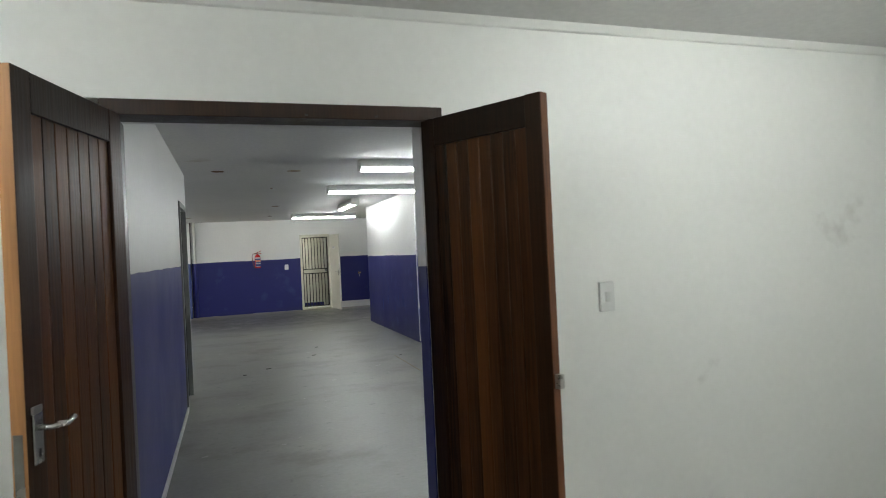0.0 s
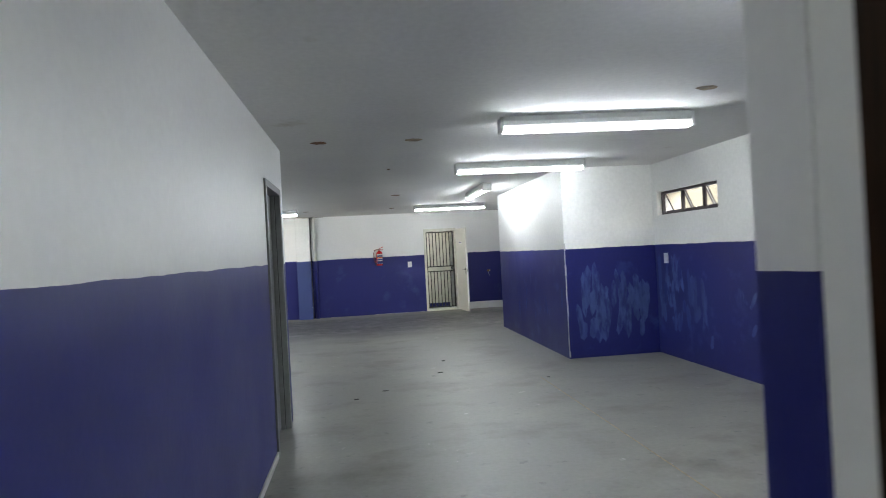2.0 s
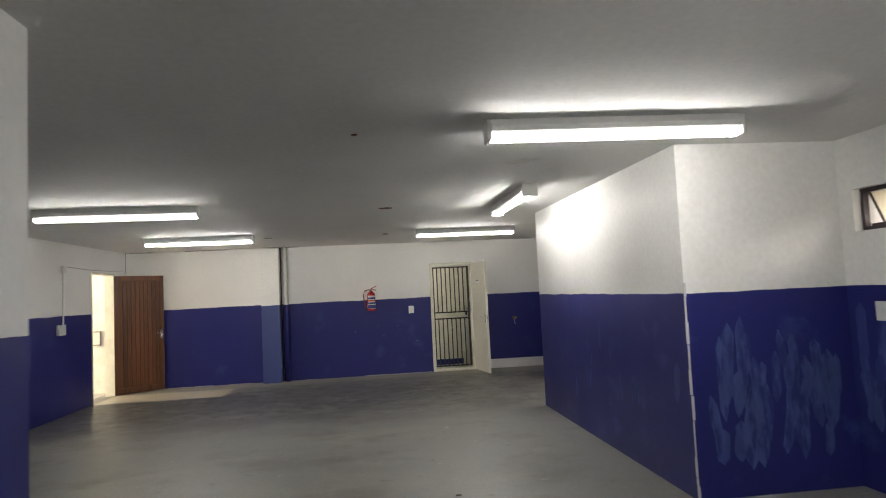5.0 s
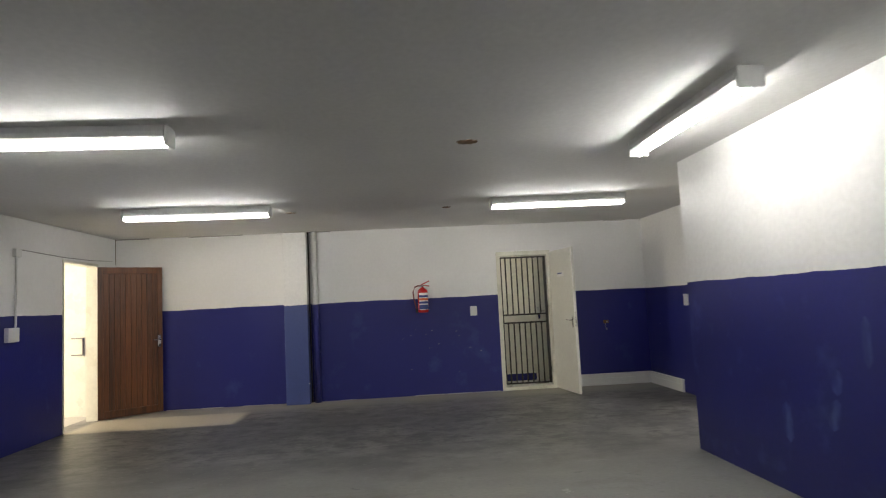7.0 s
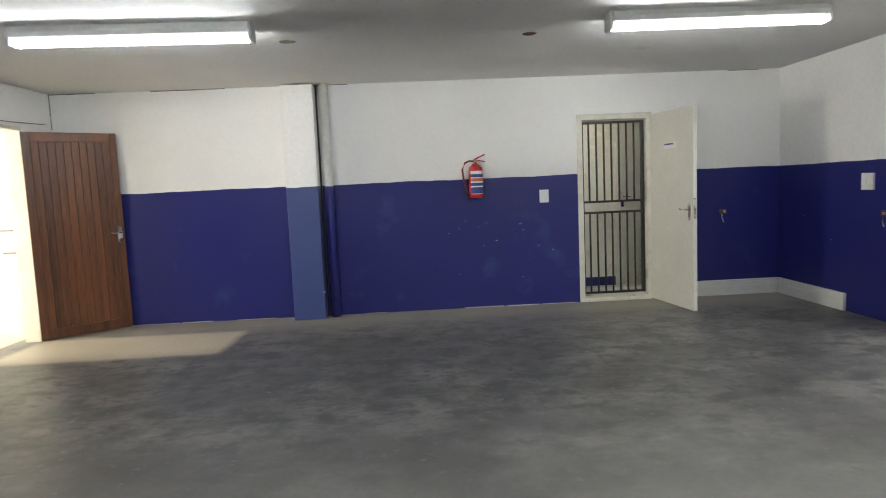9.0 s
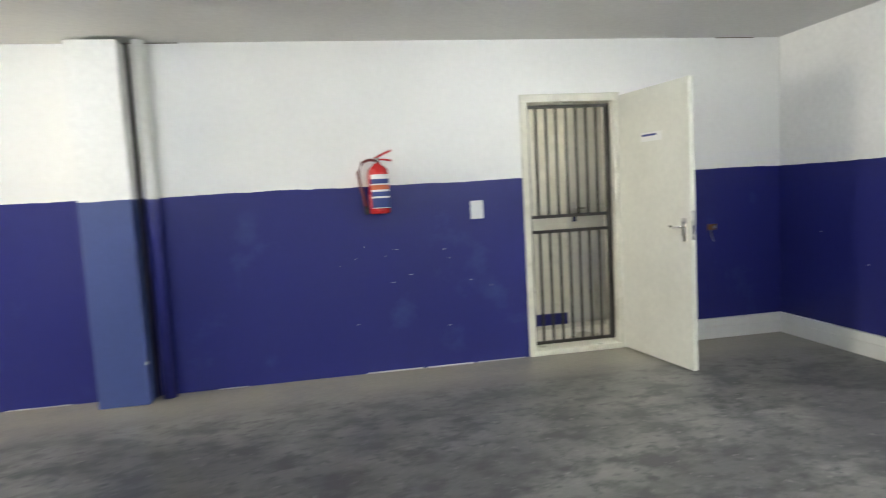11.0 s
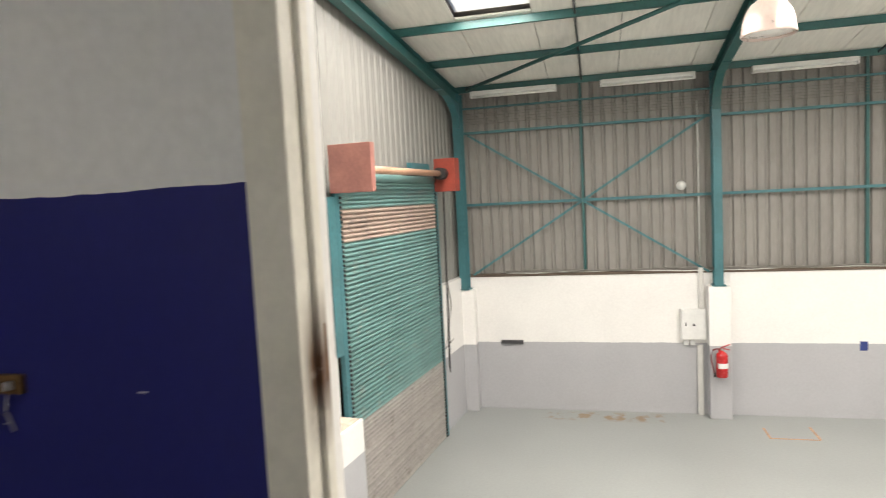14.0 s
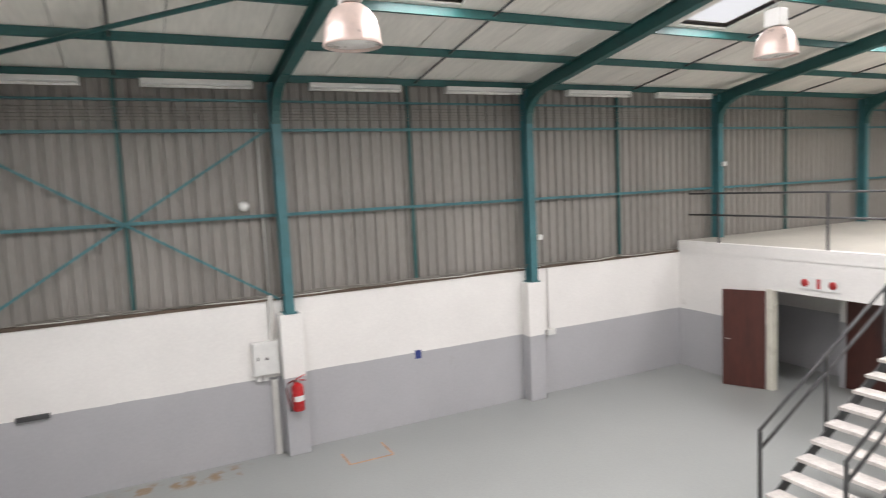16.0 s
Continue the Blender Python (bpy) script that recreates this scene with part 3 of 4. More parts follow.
LEAF_H = 2.035
leaf = board_leaf("wooden_door_leaf", "dark-stained boarded door leaf standing open in the doorway", pose(-0.235, 1.775, 0, 0, 0, -105.8), 0.625, LEAF_H, 1, 7, M_wood, M_wood_board, edge=M_wood_edge, group="leaves of the double door", stile=0.085)
lever_handle(leaf, 0.585, 1.066, 1, -1, 0.155)
part("lock_plate", box(B(), 0.6285, 0.6315, -0.033, -0.008, 0.86, 1.06, 0.001), M_steel, leaf, "worn lock plate on the door edge")
leaf = board_leaf("wooden_door_leaf", "dark-stained boarded door leaf standing open against the wall", pose(0.90, 1.787, 0, 0, 0, -62.5), 0.605, LEAF_H, -1, 8, M_wood, M_wood_board, group="leaves of the double door", stile=0.07, edge=M_wood_mid)
part("latch", box(B(), 0.608, 0.632, 0.006, 0.034, 0.98, 1.03, 0.003), M_steel, leaf, "small worn steel latch")
fr = thing("door_frame", "dark wooden frame around the double doorway", "door frame", kind="structure")
part("jamb", box(B(), -0.305, -0.25, 1.752, 1.955, 0, 2.03, 0.003), M_wood, fr)
part("jamb", box(B(), 0.93, 0.985, 1.752, 1.795, 0, 2.03, 0.003), M_wood, fr)
part("head", box(B(), -0.302, 0.987, 1.760, 1.90, 2.03, 2.088, 0.003), M_wood, fr)
for x in (0.42, 0.7):
    part("screw_plate", box(B(), x, x + 0.012, 1.757, 1.7605, 2.04, 2.046), M_rubber, fr)


# ---- switches and sockets ----


def wall_switch(label, m, w=0.075, h=0.12, rockers=1, category="light switch", group=""):
    """A switch plate in the local xz plane, standing out towards -y."""
    t = thing("light_switch", label, category, m, group)
    part("plate", box(B(), -w / 2, w / 2, -0.018, 0.0, -h / 2, h / 2, 0.003), M_plastic, t)
    for k in range(rockers):
        cx = (k - (rockers - 1) / 2) * 0.034
        part("rocker", box(B(), cx - 0.012, cx + 0.012, -0.025, -0.0175, -0.022, 0.022, 0.002), M_plastic, t)
    return t


wall_switch("white light switch on the white wall", pose(1.745, 1.77, 1.24), 0.075, 0.135)
wall_switch("white light switch on the blue end wall", pose(1.55, FAR, 1.20), 0.10, 0.14)
wall_switch("white light switch on the patched blue wall", pose(RIGHT, 8.74, 1.245, 0, 0, -90), 0.09, 0.13)
wall_switch("white double light switch on the blue wall", pose(RIGHT, 15.53, 1.23, 0, 0, -90), 0.15, 0.15, 2)


def wire_outlet(m, label):
    """A small brass outlet with a loose stub of wire."""
    t = thing("wall_outlet", label, "outlet", m, "stripped outlets")
    part("plate", box(B(), -0.04, 0.04, -0.018, 0, -0.025, 0.025, 0.004), M_brass, t)
    part("knob", lathe(B(), [(0.0, -0.0), (0.012, 0.0), (0.012, 0.02), (0.0, 0.022)], 10, (0.01, -0.026, -0.01)), M_steel, t)
    part("wire", tube(B(), [(-0.01, -0.012, -0.025), (-0.012, -0.02, -0.07), (0.008, -0.018, -0.12)], 0.004, 6), M_steel, t)
    return t


wire_outlet(pose(3.55, FAR, 0.94), "small rusty brass outlet with a loose wire")
wire_outlet(pose(RIGHT, 15.32, 0.95, 0, 0, -90), "small rusty brass outlet with a loose wire")

# surface conduit with a box on the west wall
cd = thing("wall_conduit", "white plastic conduit with switch boxes on the wall", "conduit")
part("pipe", tube(B(), [(LEFT + 0.014, 14.50, 1.26), (LEFT + 0.014, 14.52, 1.34), (LEFT + 0.014, 14.52, 2.06)], 0.012, 8), M_plastic, cd)
part("box", box(B(), LEFT, LEFT + 0.05, 14.34, 14.53, 1.15, 1.30, 0.006), M_plastic, cd)
part("junction_box", box(B(), LEFT, LEFT + 0.045, 14.47, 14.57, 2.05, 2.14, 0.006), M_plastic, cd)
part("cable", tube(B(), [(LEFT + 0.006, 14.52, 2.14), (LEFT + 0.006, 15.0, 2.13), (LEFT + 0.006, 15.5, 2.12), (LEFT + 0.006, 16.2, 2.13), (LEFT + 0.006, 16.8, 2.16)], 0.004, 6), M_cable, cd)

# ---- corridor door in the steel frame ----
fr = thing("door_frame", "olive grey pressed steel frame in the corridor wall", "door frame", kind="structure")
for y0, y1 in ((5.985, 6.045), (6.805, 6.865)):
    part("jamb", box(B(), -0.505, -0.335, y0, y1, 0, 2.04, 0.004), M_olive, fr)
part("head", box(B(), -0.505, -0.335, 5.985, 6.865, 2.04, 2.095, 0.004), M_olive, fr)
part("stop", box(B(), -0.418, -0.385, 6.785, 6.8045, 0, 2.0395, 0.002), M_olive, fr)
part("seal", box(B(), -0.3845, -0.379, 6.797, 6.8045, 0, 2.0395), M_rubber, fr, "dark rubber seal")
dr = thing("flush_door", "closed grey-green flush door in a steel frame", "door")
part("leaf", box(B(), -0.46, -0.42, 6.05, 6.80, 0.008, 2.035, 0.003), M_olive, dr)
for z in (0.25, 1.75):
    part("hinge", tube(B(), [(-0.412, 6.055, z), (-0.412, 6.055, z + 0.09)], 0.008, 8), M_steel, dr)

# ---- brown door of the side room ----
fr = thing("door_frame", "cream painted frame of the side doorway", "door frame", kind="structure")
for y0, y1 in ((15.472, 15.50), (16.335, 16.372)):
    part("jamb", box(B(), LEFT - 0.14, LEFT + 0.012, y0, y1, 0, 2.06, 0.003), M_cream, fr)
part("head", box(B(), LEFT - 0.14, LEFT + 0.012, 15.472, 16.372, 2.06, 2.095, 0.003), M_cream, fr)
ang = math.degrees(math.atan2(16.82 - 16.33, -2.99 + 3.60))
leaf = board_leaf("wooden_door", "red-brown boarded wooden door standing open to the hall", pose(-3.60, 16.33, 0, 0, 0, ang), 0.84, 2.05, -1, 10, M_wood_mid, M_wood_mid, stile=0.07, rail=0.09, bottom=0.1)
lever_handle(leaf, 0.795, 1.02, -1, -1)
bk = thing("wall_bracket", "small dark square bracket on the cream wall", "bracket", pose(LEFT - 0.55, 16.81, 0.85))
for q in ((0, 0.16, 0, 0.015), (0, 0.16, 0.235, 0.25), (0.145, 0.16, 0.016, 0.234)):
    part("bar", box(B(), q[0], q[1], -0.03, 0.01, q[2], q[3], 0.002), M_cable, bk)

# ---- gated doorway ----
fr = thing("door_frame", "white pressed steel frame of the gated doorway", "door frame", kind="structure")
part("jamb", box(B(), 1.928, 1.985, FAR - 0.015, FAR + 0.2, 0, 2.0, 0.004), M_cream, fr)
part("jamb", box(B(), 2.695, 2.752, FAR - 0.015, FAR + 0.2, 0, 2.0, 0.004), M_cream, fr)
part("head", box(B(), 1.928, 2.752, FAR - 0.015, FAR + 0.2, 2.0, 2.062, 0.004), M_cream, fr)
part("sill", box(B(), 1.94, 2.74, FAR - 0.02, FAR + 0.2, 0.0, 0.045, 0.006), M_cream, fr, "worn cream threshold")
gt = thing("security_gate", "closed black steel security gate with vertical bars", "gate")
GY0, GY1 = FAR + 0.05, FAR + 0.075
for x0, x1 in ((1.99, 2.012), (2.652, 2.69)):
    part("upright", box(B(), x0, x1, GY0 - 0.004, GY1 + 0.004, 0.075, 1.985, 0.002), M_black, gt)
for z0, z1 in ((0.075, 0.10), (0.975, 1.0), (1.095, 1.12), (1.96, 1.985)):
    part("cross_rail", box(B(), 2.0125, 2.6515, GY0, GY1, z0, z1, 0.002), M_black, gt)
part("lock_box", box(B(), 1.985, 2.006, GY0 - 0.008, GY1 + 0.008, 1.0, 1.095, 0.002), M_black, gt)
for z0, z1 in ((0.1005, 0.9745), (1.1205, 1.9595)):
    me = mesh("bar", tube(B(), [(0, 0, z0), (0, 0, z1)], 0.011, 8), M_black)
    for k in range(7):
        share("bar", me, gt, pose(2.075 + k * 0.084, (GY0 + GY1) / 2, 0))
dr = thing("flush_door", "off-white flush door standing open beside the gate", "door", pose(2.735, FAR - 0.02, 0, 0, 0, math.degrees(math.atan2(16.085 - 16.90, 2.845 - 2.735))))
part("leaf", box(B(), 0, 0.82, 0.0, 0.04, 0.012, 2.035, 0.003), M_offwhite, dr)
lever_handle(dr, 0.755, 1.02, -1, -1)
part("lock_plate", box(B(), 0.8203, 0.823, 0.008, 0.032, 0.93, 1.13), M_steel, dr, "steel lock plate on the door edge")
pp = part("paper_label", box(B(), 0.29, 0.53, -0.002, -0.0004, 1.64, 1.705), M_paper, dr, "white paper label with blue print")
part("print", box(B(), 0.30, 0.47, -0.003, -0.0021, 1.678, 1.693), M_ink, pp)
dr = thing("flush_door", "cream flush door seen behind the security gate", "door")
part("leaf", box(B(), 2.69, 3.5, LB - 0.03, LB - 0.001, 0.02, 2.06, 0.003), M_offwhite, dr)
part("handle_plate", box(B(), 2.735, 2.775, LB - 0.038, LB - 0.03, 1.0, 1.19, 0.002), M_steel, dr)
part("lever", tube(B(), [(2.755, LB - 0.036, 1.13), (2.755, LB - 0.075, 1.13), (2.85, LB - 0.075, 1.125)], 0.008, 8), M_steel, dr)

# pilaster, pipe and skirting on the end wall
S("pilaster", box(B(), -1.20, -0.868, FAR - 0.20, FAR - 0.001, 0, CEIL - 0.02, 0.006), M_pil, "projecting pilaster, white above and pale blue below", "pilaster")
pv = thing("downpipe", "painted vertical pipe beside the pilaster", "pipe")
part("pipe", tube(B(), [(-0.77, FAR - 0.065, 0), (-0.77, FAR - 0.065, CEIL)], 0.046, 18), M_pipe, pv)
# black strip that stands for the shade between pilaster and pipe
part("clip", box(B(), -0.875, -0.85, FAR - 0.03, FAR - 0.001, 0, CEIL - 0.01), M_black, pv, "black strip for the shade in the gap along the pipe")
part("bracket", box(B(), -0.88, -0.86, FAR - 0.20, FAR - 0.18, 0.28, 0.30, 0.002), M_plastic, pv)


def skirting(name, length, m):
    t = thing(name, "white two-part skirting along the blue wall", "skirting", m, kind="structure")
    part("board", box(B(), 0, length, -0.03, -0.0005, 0.0, 0.17, 0.004), M_plastic, t)
    part("bead", box(B(), 0, length, -0.036, -0.0302, 0.095, 0.105, 0.002), M_plastic, t)
    return t


skirting("baseboard", RIGHT - 2.80, pose(2.80, FAR, 0))
skirting("baseboard", FAR - 0.038 - 15.80, pose(RIGHT, FAR - 0.038, 0, 0, 0, -90))
# rough crack along the top of the end wall, its shade laid on as dark strips
rnd = random.Random(4)
bm = B()
x = LEFT
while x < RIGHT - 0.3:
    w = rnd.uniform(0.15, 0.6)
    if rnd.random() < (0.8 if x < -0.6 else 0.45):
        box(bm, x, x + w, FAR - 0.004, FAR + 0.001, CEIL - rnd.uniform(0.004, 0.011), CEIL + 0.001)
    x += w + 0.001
S("trim_crack", bm, M_crack_shade, "dark uneven strips for the shade in the crack under the ceiling edge", "crack")
# shade in the wall corner, also a dark strip
S("trim_crack_corner", box(B(), LEFT - 0.001, LEFT + 0.006, FAR - 0.007, FAR + 0.001, 2.12, CEIL), M_crack_shade, "dark strip for the shade in the cracked wall corner", "crack")

# thin worn mortar edge at the floor
bm = B()
x = LEFT + 0.05
while x < 1.9:
    w = rnd.uniform(0.1, 0.45)
    if not -1.5 < x < -0.6 and rnd.random() < 0.55:
        box(bm, x, x + w, FAR - rnd.uniform(0.008, 0.02), FAR, 0, rnd.uniform(0.004, 0.009), 0.0015)
    x += w + 0.03
S("trim_floor_edge", bm, M_conduit, "chipped pale plaster edge along the floor", "plaster edge")
# chipped corner of the boxed wall
bm = B()
z = 0.02
while z < 1.42:
    h = rnd.uniform(0.05, 0.3)
    if rnd.random() < 0.85:
        box(bm, 2.957, 2.957 + rnd.uniform(0.008, 0.018), 9.047, 9.047 + rnd.uniform(0.010, 0.022), z, z + h - 0.004, 0.002)
    z += h
S("trim_corner_bead", bm, M_conduit, "chipped white plaster showing on the wall corner", "plaster edge")
# white skirt line of the corridor wall
S("baseboard_corridor", box(B(), -0.349, -0.335, 2.05, 5.98, 0, 0.05, 0.003), M_conduit, "thin pale skirting along the corridor wall", "baseboard")

# uneven roller strokes on the boxed wall and the wall under the window


def stroke(bm, u, z, w, h, lean, place):
    """A round-ended stroke, u along the wall and z its foot; place(u, z) gives the point on the wall."""
    n = 7
    left, right = [], []
    for k in range(n + 1):
        q = k / n
        wid = w / 2 * (1 - (2 * q - 1) ** 6) ** 0.5 * rnd.uniform(0.86, 1.06) + 0.004
        c = u + lean * (q - 0.5) * h + rnd.uniform(-0.004, 0.004)
        left.append(bm.verts.new(place(c - wid, z + q * h)))
        right.append(bm.verts.new(place(c + wid, z + q * h)))
    for k in range(n):
        bm.faces.new((left[k], right[k], right[k + 1], left[k + 1]))


rnd = random.Random(31)
bm = B()
for k in range(34):
    u = rnd.uniform(3.12, 4.08)
    z = rnd.uniform(0.16, 0.75)
    d = 0.0012 + 0.00009 * k
    stroke(bm, u, z, rnd.uniform(0.05, 0.10), min(1.24 - z, rnd.uniform(0.22, 0.6)), rnd.uniform(-0.2, 0.2), lambda a, b: (a, 9.05 - d, b))
S("paint_strokes_block", bm, M_stroke, "pale blue roller strokes on the darker blue wall", "paint strokes")
bm = B()
for k in range(46):
    if k < 36:
        u, z, h, lean = rnd.uniform(7.75, 8.95), rnd.uniform(0.2, 0.9), rnd.uniform(0.15, 0.5), rnd.uniform(-0.25, 0.35)
    else:
        u, z, h, lean = rnd.uniform(6.3, 7.2), rnd.uniform(0.45, 0.95), rnd.uniform(0.08, 0.2), rnd.uniform(-0.9, 0.9)
    d = 0.0012 + 0.00009 * k
    stroke(bm, u, z, rnd.uniform(0.05, 0.09), min(1.3 - z, h), lean, lambda a, b: (RIGHT - d, a, b))
S("paint_strokes_window_wall", bm, M_stroke, "pale blue roller strokes on the darker blue wall", "paint strokes")
bm = B()
for k in range(9):
    d = 0.0012 + 0.00009 * k
    stroke(bm, rnd.uniform(9.2, 12.3), rnd.uniform(0.25, 1.0), rnd.uniform(0.04, 0.09), rnd.uniform(0.08, 0.3), rnd.uniform(-0.3, 0.3), lambda a, b: (2.96 - d, a, b))
S("paint_strokes_block_side", bm, M_stroke, "faint pale blue touch-ups on the blue wall", "paint strokes")

# paint chips and nail scars on the blue walls
chips = thing("paint_chips", "small white chips in the blue wall paint", "paint chips", kind="stuff")
bm = B()
for k in range(13):
    x, z = rnd.uniform(-0.6, 1.85), rnd.uniform(0.1, 1.1)
    w = rnd.uniform(0.008, 0.026)
    box(bm, x, x + w, FAR - 0.0015, FAR + 0.001, z, z + rnd.uniform(0.0015, 0.0035))
    if k % 3 == 0:
        y = rnd.uniform(14.7, 16.7)
        box(bm, RIGHT - 0.0015, RIGHT + 0.001, y, y + w, z, z + 0.004)
part("chip", bm, M_conduit, chips)


# ---- fire extinguishers ----


def extinguisher(label, m, s=1.0, plain=False):
    """Hangs on a wall bracket; the wall is at local y = 0, front towards -y; z = 0 is its base."""
    t = thing("fire_extinguisher", label, "fire extinguisher", m @ Matrix.Scale(s, 4))
    r, c = 0.075, (0, -0.085, 0)
    part("cylinder", lathe(B(), [(0, 0.0), (r - 0.01, 0.0), (r, 0.012), (r, 0.285), (r * 0.92, 0.315), (r * 0.6, 0.34), (0.02, 0.352), (0.02, 0.365), (0, 0.365)], 28, c), M_red, t)
    part("valve", lathe(B(), [(0, 0.365), (0.017, 0.365), (0.017, 0.40), (0, 0.402)], 14, c), M_steel, t)
    part("lever", tube(B(), [(-0.02, -0.085, 0.395), (0.03, -0.09, 0.42), (0.10, -0.10, 0.45)], 0.008, 8), M_red, t)
    part("carry_handle", tube(B(), [(-0.01, -0.085, 0.385), (0.04, -0.09, 0.388), (0.10, -0.10, 0.375)], 0.007, 8), M_red, t)
    pts = [(-0.015, -0.085, 0.382), (-0.06, -0.088, 0.388), (-0.11, -0.09, 0.37), (-0.14, -0.092, 0.30), (-0.13, -0.092, 0.2), (-0.105, -0.09, 0.09), (-0.092, -0.088, 0.03)]
    part("hose", tube(B(), pts, 0.0105, 10), M_hose, t)
    part("nozzle", tube(B(), [(-0.098, -0.089, 0.06), (-0.092, -0.088, 0.0)], 0.014, 10), M_rubber, t)
    part("bracket", box(B(), -0.03, 0.03, -0.028, 0.0, 0.12, 0.36, 0.003), M_red, t)

    def band(z0, z1, rr):
        b2 = B()
        a0, a1, n = math.radians(-140), math.radians(-20), 14
        lo = [b2.verts.new((rr * math.cos(a0 + (a1 - a0) * j / n), -0.085 + rr * math.sin(a0 + (a1 - a0) * j / n), z0)) for j in range(n + 1)]
        hi = [b2.verts.new((v.co.x, v.co.y, z1)) for v in lo]
        for j in range(n):
            f = b2.faces.new((lo[j], lo[j + 1], hi[j + 1], hi[j])); f.smooth = True
        return b2
    if plain:
        part("label", band(0.13, 0.20, r + 0.0012), M_paper, t, "small pale printed label")
        return t
    lb = part("label", band(0.04, 0.28, r + 0.0012), M_paper, t, "printed paper label")
    for z0, z1, mm in ((0.045, 0.112, M_ink), (0.125, 0.158, M_ink), (0.172, 0.205, M_orange), (0.215, 0.248, M_ink)):
        part("print_band", band(z0, z1, r + 0.002), mm, lb)
    return t


extinguisher("red fire extinguisher hanging on the blue wall", pose(0.80, FAR, 1.215), 1.02)

# ---- high window ----
w = thing("window_1", "high dark-framed window with three open hopper panes", "window", kind="structure")
y0, y1, z0, z1 = WIN
for q in ((y0, y0 + 0.03, z0 + 0.0305, z1 - 0.0305), (y1 - 0.03, y1, z0 + 0.0305, z1 - 0.0305), (8.39, 8.42, z0 + 0.0305, z1 - 0.0305), (7.90, 7.93, z0 + 0.0305, z1 - 0.0305), (y0, y1, z0, z0 + 0.03), (y0, y1, z1 - 0.03, z1)):
    part("frame_bar", box(B(), RIGHT + 0.06, RIGHT + 0.10, *q, 0.002), M_winframe, w)
for a, b in ((y0 + 0.03, 7.90), (7.93, 8.39), (8.42, y1 - 0.03)):
    sash = part("sash", box(B(), RIGHT + 0.105, RIGHT + 0.125, a, b, z0 + 0.03, z0 + 0.05), M_winframe, w)
    gl = part("pane", extrude(B(), [(RIGHT + 0.10, a + 0.01, z1 - 0.035), (RIGHT + 0.20, a + 0.01, z0 + 0.06), (RIGHT + 0.204, a + 0.01, z0 + 0.06), (RIGHT + 0.104, a + 0.01, z1 - 0.035)], (0, 0, 0), (0, b - a - 0.02, 0)), M_glass, sash)
    gl.visible_shadow = False
    for yy in (a + 0.004, b - 0.014):
        part("sash_rail", extrude(B(), [(RIGHT + 0.096, yy, z1 - 0.03), (RIGHT + 0.196, yy, z0 + 0.05), (RIGHT + 0.212, yy, z0 + 0.05), (RIGHT + 0.112, yy, z1 - 0.03)], (0, 0, 0), (0, 0.01, 0)), M_winframe, sash)
    part("stay", tube(B(), [(RIGHT + 0.08, (a + b) / 2, z0 + 0.035), (RIGHT + 0.19, (a + b) / 2, z0 + 0.06)], 0.005, 6), M_winframe, sash)

# ---- stains and holes on the hall ceiling ----
for x, y, r, mm in ((0.03, 6.75, 0.075, M_rust), (0.86, 6.72, 0.08, M_scar), (0.99, 11.9, 0.08, M_rust), (1.06, 14.95, 0.06, M_rust), (-0.77, 14.95, 0.065, M_scar), (2.7, 5.1, 0.075, M_scar), (0.72, 8.6, 0.02, M_rust)):
    bm = B()
    n = 18
    ring = [bm.verts.new((x + r * rnd.uniform(0.75, 1.1) * math.cos(2 * math.pi * j / n), y + r * rnd.uniform(0.6, 0.9) * math.sin(2 * math.pi * j / n), CEIL)) for j in range(n)]
    low = [bm.verts.new((v.co.x * 0.85 + x * 0.15, v.co.y * 0.85 + y * 0.15, CEIL - 0.006)) for v in ring]
    for j in range(n):
        bm.faces.new((ring[j], ring[(j + 1) % n], low[(j + 1) % n], low[j]))
    bm.faces.new(low)
    make("ceiling_patch", bm, mm, "rust-brown patch where a ceiling fitting was removed", "ceiling stain", "ceiling patches")
# debris on the hall floor
for x, y in ((2.35, 8.05), (0.2, 7.7), (0.5, 8.0), (1.2, 8.8), (1.35, 9.6)):
    make("floor_debris", box(B(), x, x + rnd.uniform(0.03, 0.07), y, y + 0.02, 0.0, 0.006, 0.002), M_rubber, "small dark scrap lying on the floor", "debris", "floor scraps")
S("trim_floor_joint", box(B(), 2.283, 2.292, 2.2, 8.1, -0.002, 0.0018), M_scar, "pale line along a joint in the floor", "floor joint")

# ---- exit doorway ----
fr = thing("door_frame", "cream painted frame of the open exit, burnt at the lock", "door frame", kind="structure")
part("jamb", box(B(), RIGHT - 0.015, RIGHT + 0.135, EXIT1 - 0.045, EXIT1 + 0.06, 0, EXIT_H - 0.04, 0.004), M_jamb, fr)
part("stop", box(B(), RIGHT + 0.06, RIGHT + 0.085, EXIT1 - 0.06, EXIT1 - 0.0455, 0, EXIT_H - 0.04, 0.003), M_jamb, fr)
part("jamb", box(B(), RIGHT - 0.015, RIGHT + 0.135, EXIT0 - 0.06, EXIT0 + 0.045, 0, EXIT_H - 0.04, 0.004), M_jamb, fr)
part("head", box(B(), RIGHT - 0.015, RIGHT + 0.135, EXIT0 - 0.06, EXIT1 + 0.06, EXIT_H - 0.0395, EXIT_H + 0.06, 0.004), M_jamb, fr)
part("strike_plate", box(B(), RIGHT + 0.085, RIGHT + 0.12, EXIT1 - 0.048, EXIT1 - 0.0445, 0.94, 1.08), M_rust, fr, "rusty strike plate")

# ---- warehouse frame ----
COLS = (16.45, 11.82, 6.95, 1.68, -3.88)


